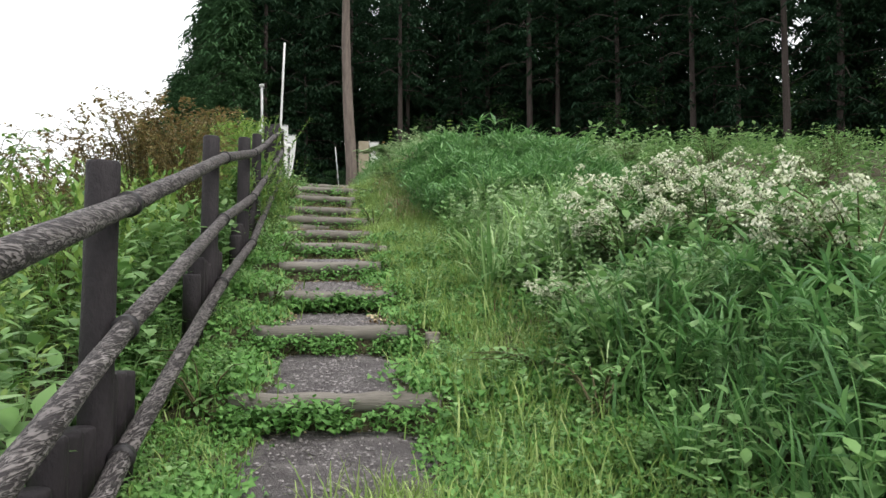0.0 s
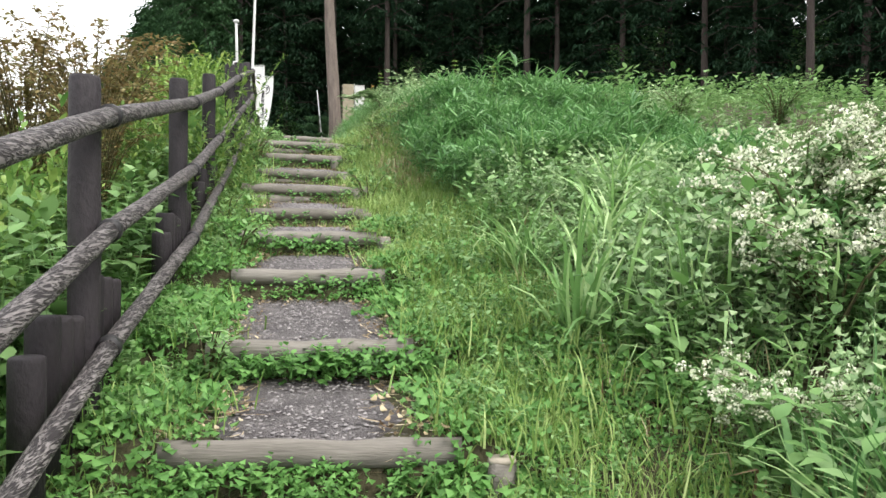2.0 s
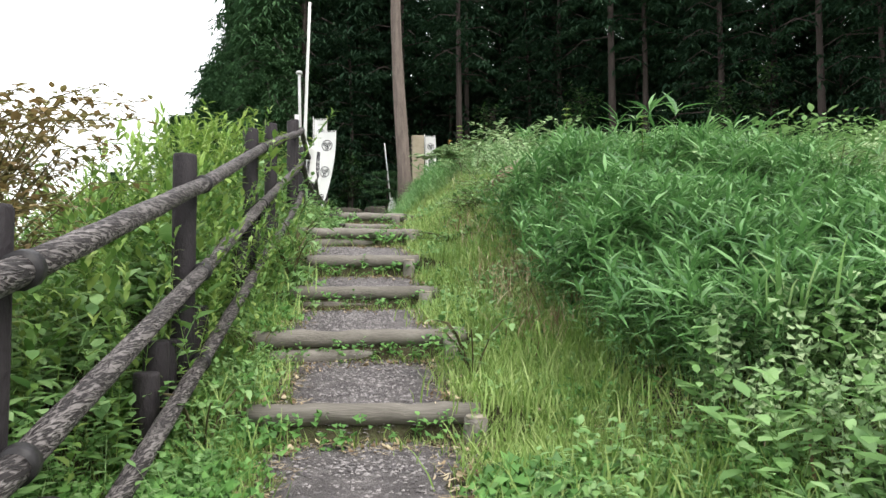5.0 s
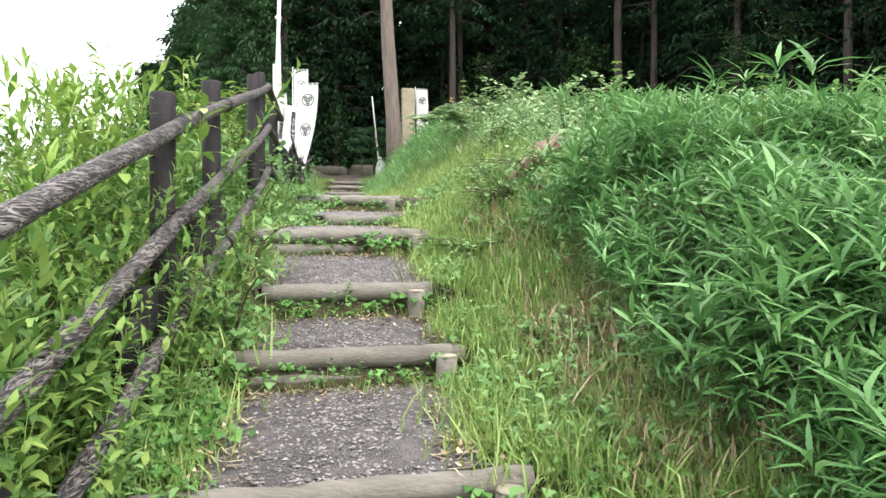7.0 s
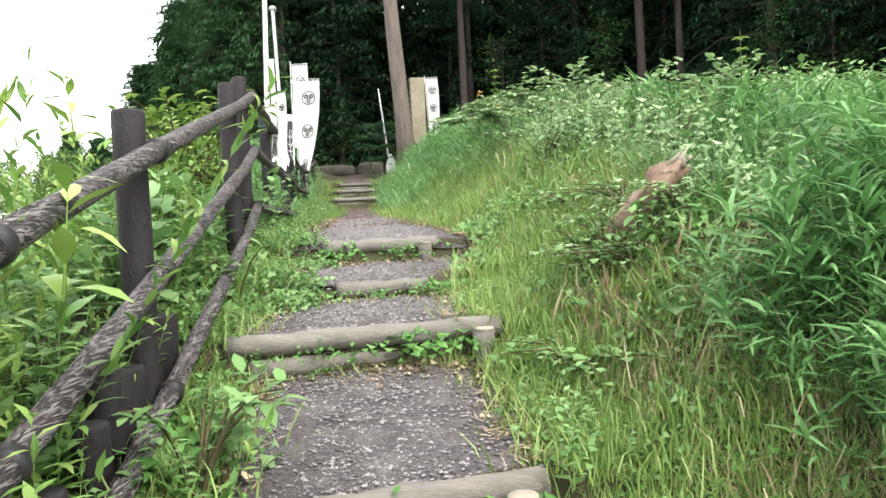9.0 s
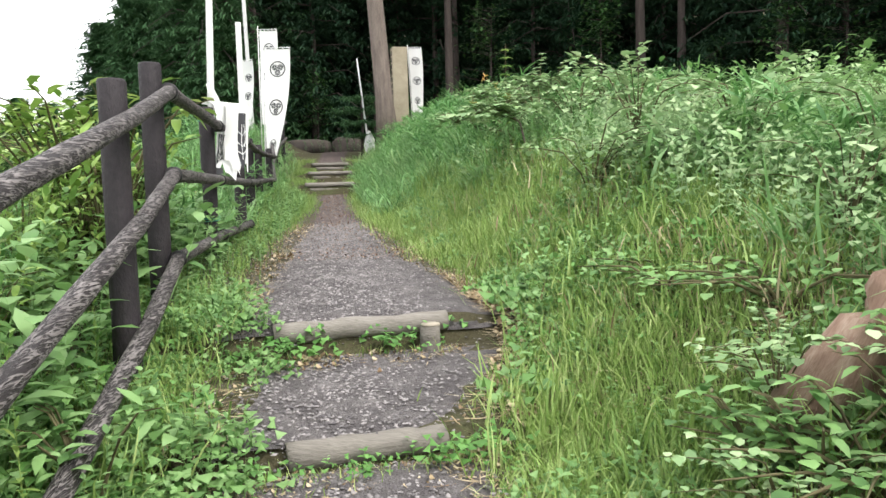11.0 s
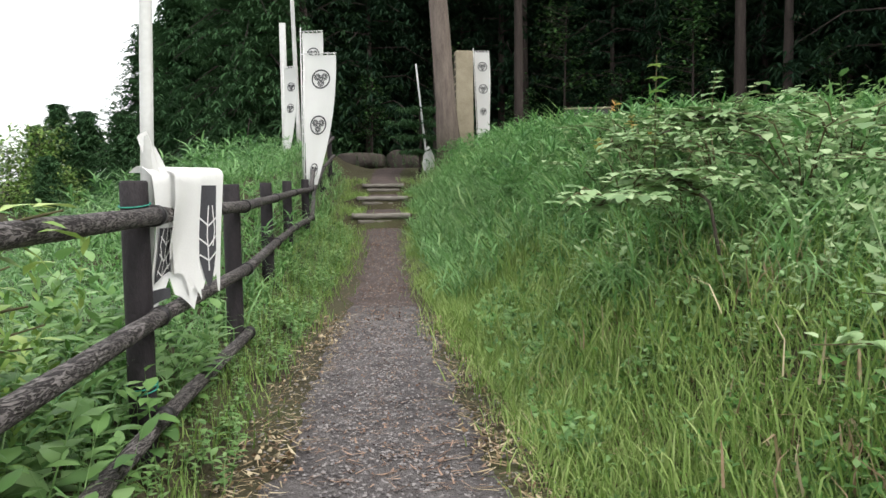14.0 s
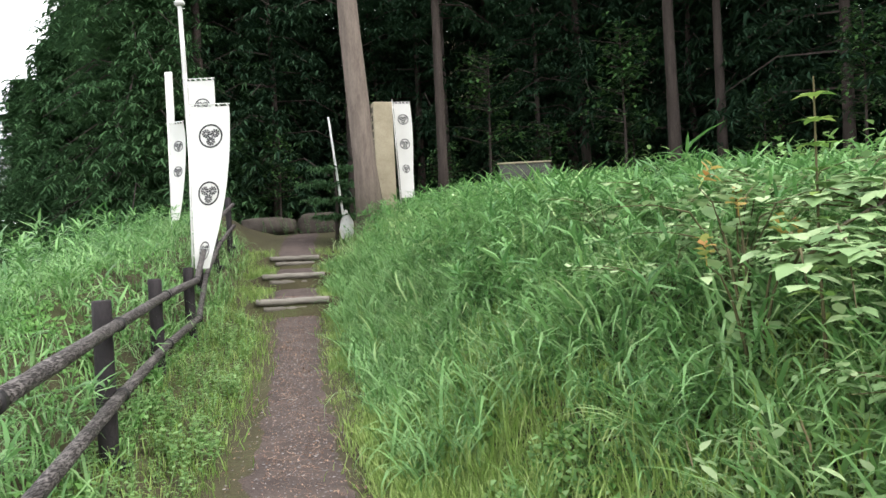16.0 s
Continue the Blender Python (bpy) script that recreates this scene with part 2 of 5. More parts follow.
def scatter(tpls, at, size, tilt=0.12, wave=0.0):
    """Joins copies of the templates at the places given; returns verts and triangles."""
    at = np.asarray(at, float)
    grow = np.ones(len(at))
    if wave:
        grow = np.array([1 + wave * (noise.noise(Vector((a * 1.3, b * 1.3, 17))) + .5 * noise.noise(Vector((a * 3.1, b * 3.1, 41)))) for a, b, _ in at])
    vs, fs, k = [], [], 0
    pick = rng.integers(0, len(tpls), len(at))
    for j, (v, f) in enumerate(tpls):
        p = at[pick == j]
        n = len(p)
        if not n:
            continue
        yaw, s = rng.random(n) * 6.283, rng.uniform(*size, n) * grow[pick == j]
        c, d = np.cos(yaw) * s, np.sin(yaw) * s
        x = v[:, 0][None] * c[:, None] - v[:, 1][None] * d[:, None]
        y = v[:, 0][None] * d[:, None] + v[:, 1][None] * c[:, None]
        z = v[:, 2][None] * s[:, None]
        tx, ty = rng.normal(0, tilt, n), rng.normal(0, tilt, n)
        out = np.stack([x + z * tx[:, None] + p[:, :1], y + z * ty[:, None] + p[:, 1:2], z + p[:, 2:3]], -1)
        vs.append(out.reshape(-1, 3))
        fs.append((f[None] + (np.arange(n) * len(v))[:, None, None]).reshape(-1, 3) + k)
        k += n * len(v)
    return np.concatenate(vs), np.concatenate(fs)


# ---- the lie of the land ----
STEPS = [1.3, 2.7, 3.95, 5.18, 6.1, 7.39, 8.44, 9.59, 10.7, 11.92, 12.65, 13.98, 15.07, 16.22, 30.7, 33.0, 35.2]
STEP_Z = [.28, .61, .94, 1.25, 1.5, 1.81, 2.08, 2.32, 2.63, 2.92, 3.21, 3.57, 3.72, 3.98, 5.0, 5.36, 5.7]
RISE = [.18, .18, .18, .19, .17, .19, .18, .17, .19, .18, .19, .2, .1, .17, .3, .3, .28]


def cx(y):
    """The middle of the path."""
    return np.interp(y, [-10, 0, 3.95, 7.39, 10.5, 14.2, 16.5, 18.5, 22, 30.7, 36, 44], [1.2, 0.0, -.56, -1.12, -1.63, -2.37, -2.7, -3.02, -3.69, -5.28, -6.2, -7.2])


def slant(y):
    """How far a step runs on along the path for each metre to the right."""
    return np.interp(y, [0, 5.6, 9.6, 10.7, 16.4, 19, 29, 30.7, 36, 40], [.02, .03, .06, .32, .34, 0, 0, .15, .15, 0])


PY, PZ = [-12.0, 0.0], [-2.0, -0.02]
for sy, sz, sr in zip(STEPS, STEP_Z, RISE):
    PY += [sy - .05, sy + .0]
    PZ += [sz - sr, sz]
PY += [38, 44, 60, 400]
PZ += [6.2, 6.5, 8.5, 40]
SY, SZ = [-12.0, 0.0] + STEPS + [38, 44, 60, 400], [-2.0, -.08] + [a - b * .5 for a, b in zip(STEP_Z, RISE)] + [6.2, 6.5, 8.5, 40]


def smooth(a, b, t):
    t = np.clip((t - a) / (b - a), 0, 1)
    return t * t * (3 - 2 * t)


def bank(y):
    return np.interp(y, [-5, 2, 6, 10, 13, 16, 19, 22, 27, 31, 36, 45], [.3, .35, .3, .35, .65, .65, .9, 1.2, 1.35, 1.3, .7, .5])


def flare(y):
    """How far the gravel spreads to the right round the end of the last log of the stair."""
    return np.interp(y, [15.2, 15.8, 16.3, 17, 18.6], [0, .4, .6, .45, 0])


def ground(x, y):
    """The height of the ground, without the bumps."""
    x, y = np.asarray(x, float), np.asarray(y, float)
    u = x - cx(y)
    yy = y - slant(y) * np.clip(u, -1, 1)
    s, p = np.interp(yy, SY, SZ), np.interp(yy, PY, PZ)
    z = s + (p - s) * np.clip(1 - (np.abs(u) - .66) / .34, 0, 1)
    z = z + bank(y) * smooth(.75, 2.3, u) + .08 * np.clip(u - 2.3, 0, 12) * np.interp(y, [0, 4, 10, 16, 22, 30, 40], [.6, .2, -.6, -.3, .5, .6, .3])
    top = smooth(19, 26, y) * (1 - smooth(34, 44, y))
    z = z + .1 * smooth(-.8, -1.3, u) + top * 1.15 * smooth(-1.1, -2.2, u) * (1 - smooth(-3.2, -7.5, u))
    z = z - np.clip(-u - 1.6, 0, 14) * .42 * (1 - top * .45) * (1 - smooth(36, 46, y) * .8)
    # Last term: an added hill behind the wood that closes sky gaps between trees
    z = z - np.clip(-u - 15.6, 0, 200) * .12 + 15 * smooth(64, 92, y) * smooth(-14, 2, u)
    return z


def axis(*runs):
    out = []
    for a, b, n in runs:
        out += list(np.linspace(a, b, n, endpoint=False))
    return np.array(out + [runs[-1][1]])


gu = axis((-400, -40, 8), (-40, -10, 12), (-10, -3, 18), (-3, -1.1, 14), (-1.1, 1.1, 30), (1.1, 3.5, 22), (3.5, 14, 26), (14, 50, 14), (50, 400, 8))
gy = axis((-300, -20, 8), (-20, 0, 20), (0, 17.5, 240), (17.5, 30, 50), (30, 36, 70), (36, 60, 40), (60, 450, 14))
U, Y = np.meshgrid(gu, gy)
X = U + cx(Y)
Y = Y + slant(Y) * np.clip(U, -1, 1)
Z = ground(X, Y)
bump = np.array([noise.noise(Vector((a * 1.1, b * 1.1, 0))) * .05 + noise.noise(Vector((a * 4, b * 4, 5))) * .018 for a, b in zip(X.ravel(), Y.ravel())]).reshape(X.shape)
Z = Z + bump * (.04 + .96 * smooth(.6, 1.3, np.abs(U)))
nx, ny = len(gu), len(gy)
ii = (np.arange(ny - 1)[:, None] * nx + np.arange(nx - 1)[None]).ravel()
land = np.concatenate([np.stack([ii, ii + 1, ii + nx + 1], 1), np.stack([ii, ii + nx + 1, ii + nx], 1)])
tagged(new("ground", shade(mesh_from("ground", np.stack([X, Y, Z], -1).reshape(-1, 3), land, M_SOIL))), "dark earth slope under weeds and grass", "ground", kind="structure")


def on_ground(x, y, lift=0.0):
    return np.stack([x, y, ground(x, y) + lift], -1)


# ---- gravel treads and the level path ----
def tread(y0, y1, half, mat, n_x=16, wide=None):
    """An uneven sheet of gravel between two steps."""
    ys = np.linspace(y0, y1, max(4, int((y1 - y0) / .08)))
    v = []
    for y in ys:
        h = half if wide is None else float(np.interp(y, *wide))
        hl = h * (1 + .3 * noise.noise(Vector((0, y * 2.2, 3))) + .16 * noise.noise(Vector((0, y * 9, 3))))
        hr = (h + float(flare(y))) * (1 + .3 * noise.noise(Vector((9, y * 2.2, 7))) + .16 * noise.noise(Vector((9, y * 9, 7))))
        for t in np.linspace(-1, 1, n_x):
            u = t * (hr if t > 0 else hl)
            x, yt = cx(y) + u, y + float(slant(y)) * min(1, max(-1, u))
            edge = abs(t) ** 6
            v.append((x, yt, float(ground(x, yt)) + .014 - .035 * edge + .012 * noise.noise(Vector((x * 5, y * 5, 0)))))
    k = (np.arange(len(ys) - 1)[:, None] * n_x + np.arange(n_x - 1)[None]).ravel()
    f = np.concatenate([np.stack([k, k + 1, k + n_x + 1], 1), np.stack([k, k + n_x + 1, k + n_x], 1)])
    return shade(mesh_from("gravel_tread", v, f, mat))


HALF = [.5, .5, .42, .42, .45, .42, .45, .47, .64, .58, .55, .62, .44]
for i in range(13):
    me = tread(STEPS[i] - .005, STEPS[i + 1] - .07, HALF[i], M_GRAVEL)
    tagged(new("gravel_tread", me), "grey gravel tread of a garden step", "path", "gravel treads", "structure")
tagged(new("path", tread(16.2, 22.5, .5, M_GRAVEL, wide=([16, 17.5, 19.5, 22.5], [.62, .66, .56, .4]))), "grey gravel footpath between grass verges", "path", kind="structure")
tagged(new("path", tread(22.4, 30.6, .3, M_LITTER, wide=([22, 24, 27, 30.6], [.41, .33, .3, .42]))), "brown trodden earth footpath with wood chips", "path", kind="structure")
for a, b in ((30.75, 32.9), (33.05, 35.1), (35.25, 41)):
    tagged(new("earth_tread", tread(a, b, .48, M_LITTER)), "brown earth tread of a log step", "path", "earth treads", "structure")

# ---- log steps ----
def log_bar(x0, x1, y, z, r, seed, skew=0.0):
    n = 14
    pts = [(x0 + (x1 - x0) * i / (n - 1), y + skew * (i / (n - 1) - .5) + .012 * noise.noise(Vector((i * .5, seed, 0))), z + .012 * noise.noise(Vector((i * .5, seed, 9)))) for i in range(n)]
    return tube(pts, [r * (1 + .1 * noise.noise(Vector((i * .7, seed, 4)))) for i in range(n)], 12, rough=.12, seed=seed)


def stake(x, y, z, r, h, parent, seed):
    """A short round stake with a pale sawn top."""
    body = part("stake", tube(line((x, y, z - h), (x + .01, y, z), 5), [r * 1.02, r, r, r, r * .97], 12, rough=.15, seed=seed), M_LOG, parent)
    cap = bmesh.new()
    bmesh.ops.create_cone(cap, cap_ends=True, segments=14, radius1=r * .97, radius2=r * .9, depth=.012, matrix=Matrix.Translation((x + .01, y, z + .004)))
    part("sawn_top", cap, M_ENDGRAIN, body, "pale sawn end grain")


LOG_ENDS = {8: (-2.36, -1.03), 9: (-2.48, -1.31), 10: (-2.52, -1.53), 11: (-2.97, -1.65), 12: (-2.68, -2.1), 13: (-3.0, -2.12)}
HALF_LOG = [.6, .6, .55, .55, .5, .5, .55, .58, .76, .62, .62, .74, .5, .55, .6, .6, .55]
STAKES = {3: .68, 6: .6, 7: .55, 8: .68, 9: .55, 10: .55, 11: .66, 13: .52}
for i, (sy, sz) in enumerate(zip(STEPS, STEP_Z)):
    base = new("log_step")
    base.location = (0, 0, 0)
    c = float(cx(sy)) - (.05 if i > 8 else 0)
    r = .055 if i < 14 else .058
    tagged(base, "weathered grey round log edging a path step", "log step", "log steps")
    x0, x1 = LOG_ENDS[i] if i in LOG_ENDS else (c - HALF_LOG[i], c + HALF_LOG[i])
    sl = float(slant(sy))
    skew, ym = sl * (x1 - x0), sy + sl * ((x0 + x1) / 2 - float(cx(sy)))
    part("log", log_bar(x0, x1, ym, sz - r * .6, r, i * 3.1, skew), M_LOG, base)
    if i in (11, 8, 14, 15, 16, 9):
        part("log", log_bar(x0 + .12, x1 - .12, ym + .01, sz - r * 2.7, r * .95, i * 5.3, skew), M_LOG, base, "lower log half sunk in the earth")
    if i in STAKES:
        x = x1 - .09 if i in LOG_ENDS else c + STAKES[i]
        stake(x, sy + sl * (x - float(cx(sy))) - .115, sz - .03, .055, .3, base, i)

# ---- rail fence ----
POSTS = [(-.72, .4), (-1.27, 2.75), (-1.72, 5.45), (-2.05, 7.57), (-2.45, 9.66), (-2.8, 11.76), (-3.03, 13.06), (-3.52, 15.58), (-3.72, 16.47), (-4.19, 18.7), (-4.54, 20.71), (-5.08, 23.0), (-5.56, 25.2), (-5.9, 27.2), (-6.62, 29.9), (-7.0, 32.1), (-7.35, 34.4)]
RAIL_Z = [1.3, 1.8, 2.5, 2.96, 3.47, 4.07, 4.41, 5.02, 5.25, 5.28, 5.3, 5.36, 5.43, 5.5, 5.95, 6.5, 6.9]


def bark_material():
    """Moulded bark: uneven long ridges parted by dark cracks."""
    m = material("bark_textured_rail", [(.085, .076, .076), (.15, .135, .132), (.25, .23, .222)], 0.7, 5, 40, 0)
    n, l = m.node_tree.nodes, m.node_tree.links
    tc, mp, ns, cr, mx, bp = [n.new("ShaderNode" + k) for k in ("TexCoord", "Mapping", "TexNoise", "ValToRGB", "MixRGB", "Bump")]
    mp.inputs["Scale"].default_value = (1, .13, 1)
    ns.inputs["Scale"].default_value, ns.inputs["Detail"].default_value, ns.inputs["Distortion"].default_value = 88, 2, 1.5
    cr.color_ramp.elements[0].position, cr.color_ramp.elements[1].position = .43, .56
    l.new(tc.outputs["Object"], mp.inputs["Vector"])
    l.new(mp.outputs[0], ns.inputs["Vector"])
    l.new(ns.outputs["Fac"], cr.inputs[0])
    b = n["Principled BSDF"]
    old = b.inputs["Base Color"].links[0].from_socket
    mx.inputs["Color1"].default_value = (.024, .02, .021, 1)
    l.new(cr.outputs[0], mx.inputs["Fac"])
    l.new(old, mx.inputs["Color2"])
    l.new(mx.outputs[0], b.inputs["Base Color"])
    bp.inputs["Strength"].default_value, bp.inputs["Distance"].default_value = 1.0, 0.01
    l.new(cr.outputs[0], bp.inputs["Height"])
    l.new(bp.outputs[0], b.inputs["Normal"])
    return m


M_RAIL = bark_material()
M_CORD = material("green_cord", [(.02, .16, .12), (.04, .28, .2)], 0.5, 20, 90, 0)
fence = new("rail_fence")
tagged(fence, "dark imitation-wood post and rail fence beside the path", "fence")
for i, ((px, py), rz) in enumerate(zip(POSTS, RAIL_Z)):
    top = rz + .16
    g0 = float(ground(px, py)) - .35
    r = .062
    bm = tube(line((px, py, g0), (px, py, top - .012), 9) + [Vector((px, py, top))], [r] * 9 + [r * .9], 14, rough=.08, seed=i * 1.7)
    post = part("post", bm, M_POST, fence)
    if i == 9:
        for zz in (5.33, 4.5, 4.48):
            cord = tube([(px + .068 * math.cos(a), py + .068 * math.sin(a), zz + .012 * math.sin(a)) for a in np.linspace(0, 6.3, 22)], [.004] * 22, 5)
            part("cord", cord, M_CORD, post, "thin green cord wound round the post")
    if i == 7:
        continue
    for lo in (0, .46, .93):
        bz = rz - lo
        bnd = bmesh.new()
        d = Vector((-.19, 1, .2 if py < 16 else .03)).normalized()
        tube([Vector((px + .1, py, bz)) - d * .022, Vector((px + .1, py, bz)) + d * .022], [.049, .049], 14, bm=bnd)
        box(bnd, .1, .035, .02, pose(px + .05, py, bz - .04), .004)
        part("band", bnd, M_BRACKET, post, "black metal band holding a rail")
for lo in (0, .46, .93):
    for i in range(len(POSTS) - 1 if lo < .9 else 10):
        (ax, ay), (bx, by) = POSTS[i], POSTS[i + 1]
        pts = line((ax + .1, ay, RAIL_Z[i] - lo), (bx + .1, by, RAIL_Z[i + 1] - lo), 12)
        d = (pts[-1] - pts[0]).normalized() * .004
        pts[0], pts[-1] = pts[0] + d, pts[-1] - d
        part("rail", tube(pts, [.039 * (1 + .08 * noise.noise(Vector((k * .8, i, lo)))) for k in range(12)], 14, rough=.12, seed=i + lo), M_RAIL, fence, "grey bark-textured round rail")

# short round stakes that hold the earth behind the fence
for i in range(1, 7):
    (ax, ay), (bx, by) = POSTS[i], POSTS[i + 1]
    k = 0
    for y in list(np.arange(ay - .55, ay - .12, .14)) + list(np.arange(ay + .14, ay + .5, .14)):
        t = (y - ay) / (by - ay)
        x = ax + (bx - ax) * t
        zz = RAIL_Z[i] + (RAIL_Z[i + 1] - RAIL_Z[i]) * t - .72 + .045 * ((k * 5) % 3 - 1)
        bm = tube([(x - .02, y, zz - .55), (x - .02, y, zz - .02), (x - .02, y, zz - .006), (x - .02, y, zz)], [.058, .058, .056, .05], 12, rough=.06, seed=y)
        st = part("earth_stake", bm, M_POST)
        tagged(st, "short dark round stake holding the earth by the fence", "stake", "earth stakes")
        k += 1

# ---- banners, poles, monument at the top ----
def crest(fx, cu, cv, r, parent):
    """A round crest: a ring with three leaves and veins, printed through the cloth."""
    bm = bmesh.new()

    def patch(poly):
        f = [bm.verts.new(fx(u, v, .005)) for u, v in poly]
        b = [bm.verts.new(fx(u, v, -.005)) for u, v in poly]
        n = len(poly)
        for ring, flip in ((f, 0), (b, 1)):
            try:
                bm.faces.new(ring if not flip else list(reversed(ring)))
            except ValueError:
                pass
        for k in range(n):
            bm.faces.new((f[k], b[k], b[(k + 1) % n], f[(k + 1) % n]))

    for k in range(28):
        a, b = 2 * math.pi * k / 28, 2 * math.pi * (k + 1) / 28
        patch([(cu + q * math.cos(w), cv + q * math.sin(w)) for q, w in ((r, a), (r, b), (r * .86, b), (r * .86, a))])
    for j in range(3):
        a0 = math.pi / 2 + j * 2 * math.pi / 3
        ox, oy = cu + .43 * r * math.cos(a0), cv + .43 * r * math.sin(a0)
        for k in range(9):
            w0, w1 = 2 * math.pi * k / 9, 2 * math.pi * (k + .72) / 9
            q = .36 * r
            patch([(ox + .08 * r * math.cos(w0), oy + .08 * r * math.sin(w0)), (ox + q * math.cos(w0), oy + q * math.sin(w0)), (ox + q * 1.04 * math.cos((w0 + w1) / 2), oy + q * 1.04 * math.sin((w0 + w1) / 2)), (ox + q * math.cos(w1), oy + q * math.sin(w1)), (ox + .08 * r * math.cos(w1), oy + .08 * r * math.sin(w1))])
    part("crest", bm, M_INK, parent, "dark grey round crest printed on the cloth", smooth=False)


def banner(x, y, top, w, h, yaw, pole_base, n_crest, lean=0.0, taper=0.45, tall=.12, bulge=.1):
    """A tall narrow banner on a thin pole, with loops and a top rod."""
    base = new("crest_banner")
    base.location = (x, y, pole_base)
    tagged(base, "tall white banner with dark round crests on a thin pole", "banner", "crest banners")
    H = top - pole_base

    def fx(u, v, off=0.0):
        # u metres from the pole, v metres down from the top
        uu = u * (1 - taper * 1.35 * (v / h) ** 1.7)
        side = bulge * math.sin(v / h * 3.0) * (u / w)
        p = Vector((uu + .03 + .015 * math.sin(v * 2.2) * u / w, side + .03 * math.sin(v * 3 + u * 5) + off, H - v))
        p.x += lean * (p.z / H)
        m = Matrix.Rotation(yaw, 3, "Z")
        return m @ p

    bm = bmesh.new()
    nu, nv = 9, 34
    g = [[bm.verts.new(fx(w * i / (nu - 1), h * j / (nv - 1))) for i in range(nu)] for j in range(nv)]
    for j in range(nv - 1):
        for i in range(nu - 1):
            bm.faces.new((g[j][i], g[j][i + 1], g[j + 1][i + 1], g[j + 1][i]))
    cloth = part("cloth", bm, M_CLOTH, base, "white cotton cloth")
    for k in range(n_crest):
        v = .44 + k * .74 * (w / .5)
        if v + .2 < h:
            crest(fx, w * .5, v, w * .31 * (1 if k < 2 else .8), base)
    m = Matrix.Rotation(yaw, 3, "Z")
    part("pole", tube([(0, 0, 0), m @ Vector((lean * .5, 0, H * .5)), m @ Vector((lean, 0, H + tall))], [.014, .013, .011], 8), M_POLE, base, "thin white plastic pole")
    part("top_rod", tube([m @ Vector((lean - .03, 0, H + .035)), m @ Vector((lean + w + .04, .02, H + .035))], [.008, .008], 8), M_POLE, base)
    for k in range(5):
        u = .05 + (w - .07) * k / 4
        lp = bmesh.new()
        a, b = fx(u, 0), m @ Vector((lean + u, .01, H + .04))
        tube([a, (Vector(a) + b) / 2, b], [.012, .014, .012], 6, bm=lp)
        part("loop", lp, M_CLOTH, base)
    for k in range(7):
        v = .1 + (h - .3) * k / 6
        a, b = fx(0, v), m @ Vector((lean * (H - v) / H, 0, H - v))
        part("loop", tube([a, b], [.012, .012], 6), M_CLOTH, base)
    return base


def gz(x, y):
    return float(ground(x, y))


banner(-6.54, 29.3, 8.03, .58, 2.42, .05, 5.0, 3, lean=.06)
banner(-7.06, 31.0, 8.82, .45, 2.3, -.05, 5.6, 3, lean=.03)
banner(-8.1, 33.0, 8.45, .34, 1.9, -.4, 5.8, 2, lean=.03)
banner(-3.75, 38.6, 9.75, .46, 2.6, .1, gz(-3.75, 38.6) - .2, 3, lean=-.12, taper=.15, bulge=.03)


def pole(x, y, z0, z1, r, label, dx=0.0, mat=M_POLE, finial=0, name="flag_pole"):
    base = new(name)
    base.location = (x, y, z0)
    tagged(base, label, "pole")
    h = z1 - z0
    part("shaft", tube([(dx * f, 0, h * f) for f in (0, .25, .5, .75, 1)], [r, r, r * .95, r * .9, r * .85], 12), mat, base)
    if finial:
        bm = bmesh.new()
        bmesh.ops.create_uvsphere(bm, u_segments=14, v_segments=8, radius=r * 2.0, matrix=pose(dx, 0, h + r * .6) @ Matrix.Diagonal((1, 1, .7, 1)))
        part("finial", bm, mat, base)
        bk = bmesh.new()
        tube([(dx, 0, h - .12), (dx + .14, 0, h - .1)], [.02, .015], 8, bm=bk)
        part("pulley_arm", bk, mat, base)
    return base


pole(-9.55, 39.1, gz(-9.55, 39.1) - .2, 12.9, .075, "tall white flag pole with a ball finial in grass", dx=-.15, finial=1)
pole(-4.195, 18.81, 5.0, 8.1, .03, "white pole tied to a fence post", dx=.1)
p4 = pole(-12.2, 42.6, gz(-12.2, 42.6) - .3, 9.85, .035, "thin grey pole with a short top arm", dx=-.05, mat=M_STEEL)
part("arm", tube([(-.05, 0, 9.8 - p4.location.z), (-.4, 0, 9.65 - p4.location.z)], [.025, .02], 8), M_STEEL, p4)

# pole with a fallen white cloth at its foot
cp = pole(-5.05, 36.6, gz(-5.05, 36.6) - .1, 9.1, .03, "leaning thin white pole with bunched cloth at its foot", dx=-.32, name="banner_pole")
bm = bmesh.new()
bmesh.ops.create_icosphere(bm, subdivisions=3, radius=1)
for v in bm.verts:
    n3 = noise.noise(v.co * 2.2) * .5
    v.co = Vector((v.co.x * (.13 + .05 * n3) * (1.3 - .5 * v.co.z), v.co.y * .13, v.co.z * .38 + .5 + .05 * n3))
part("bunched_cloth", bm, M_CLOTH, cp, "crumpled white cloth with dark marks")

# grave-marker stake of planed wood behind the banners
bm = bmesh.new()
box(bm, .16, .08, 4.2, pose(0, 0, 2.1), .01)
ws = part("wooden_marker", bm, M_POLE)
ws.location = (-8.7, 35.0, 5.8)
tagged(ws, "tall pale planed wooden marker post behind the banners", "marker post")

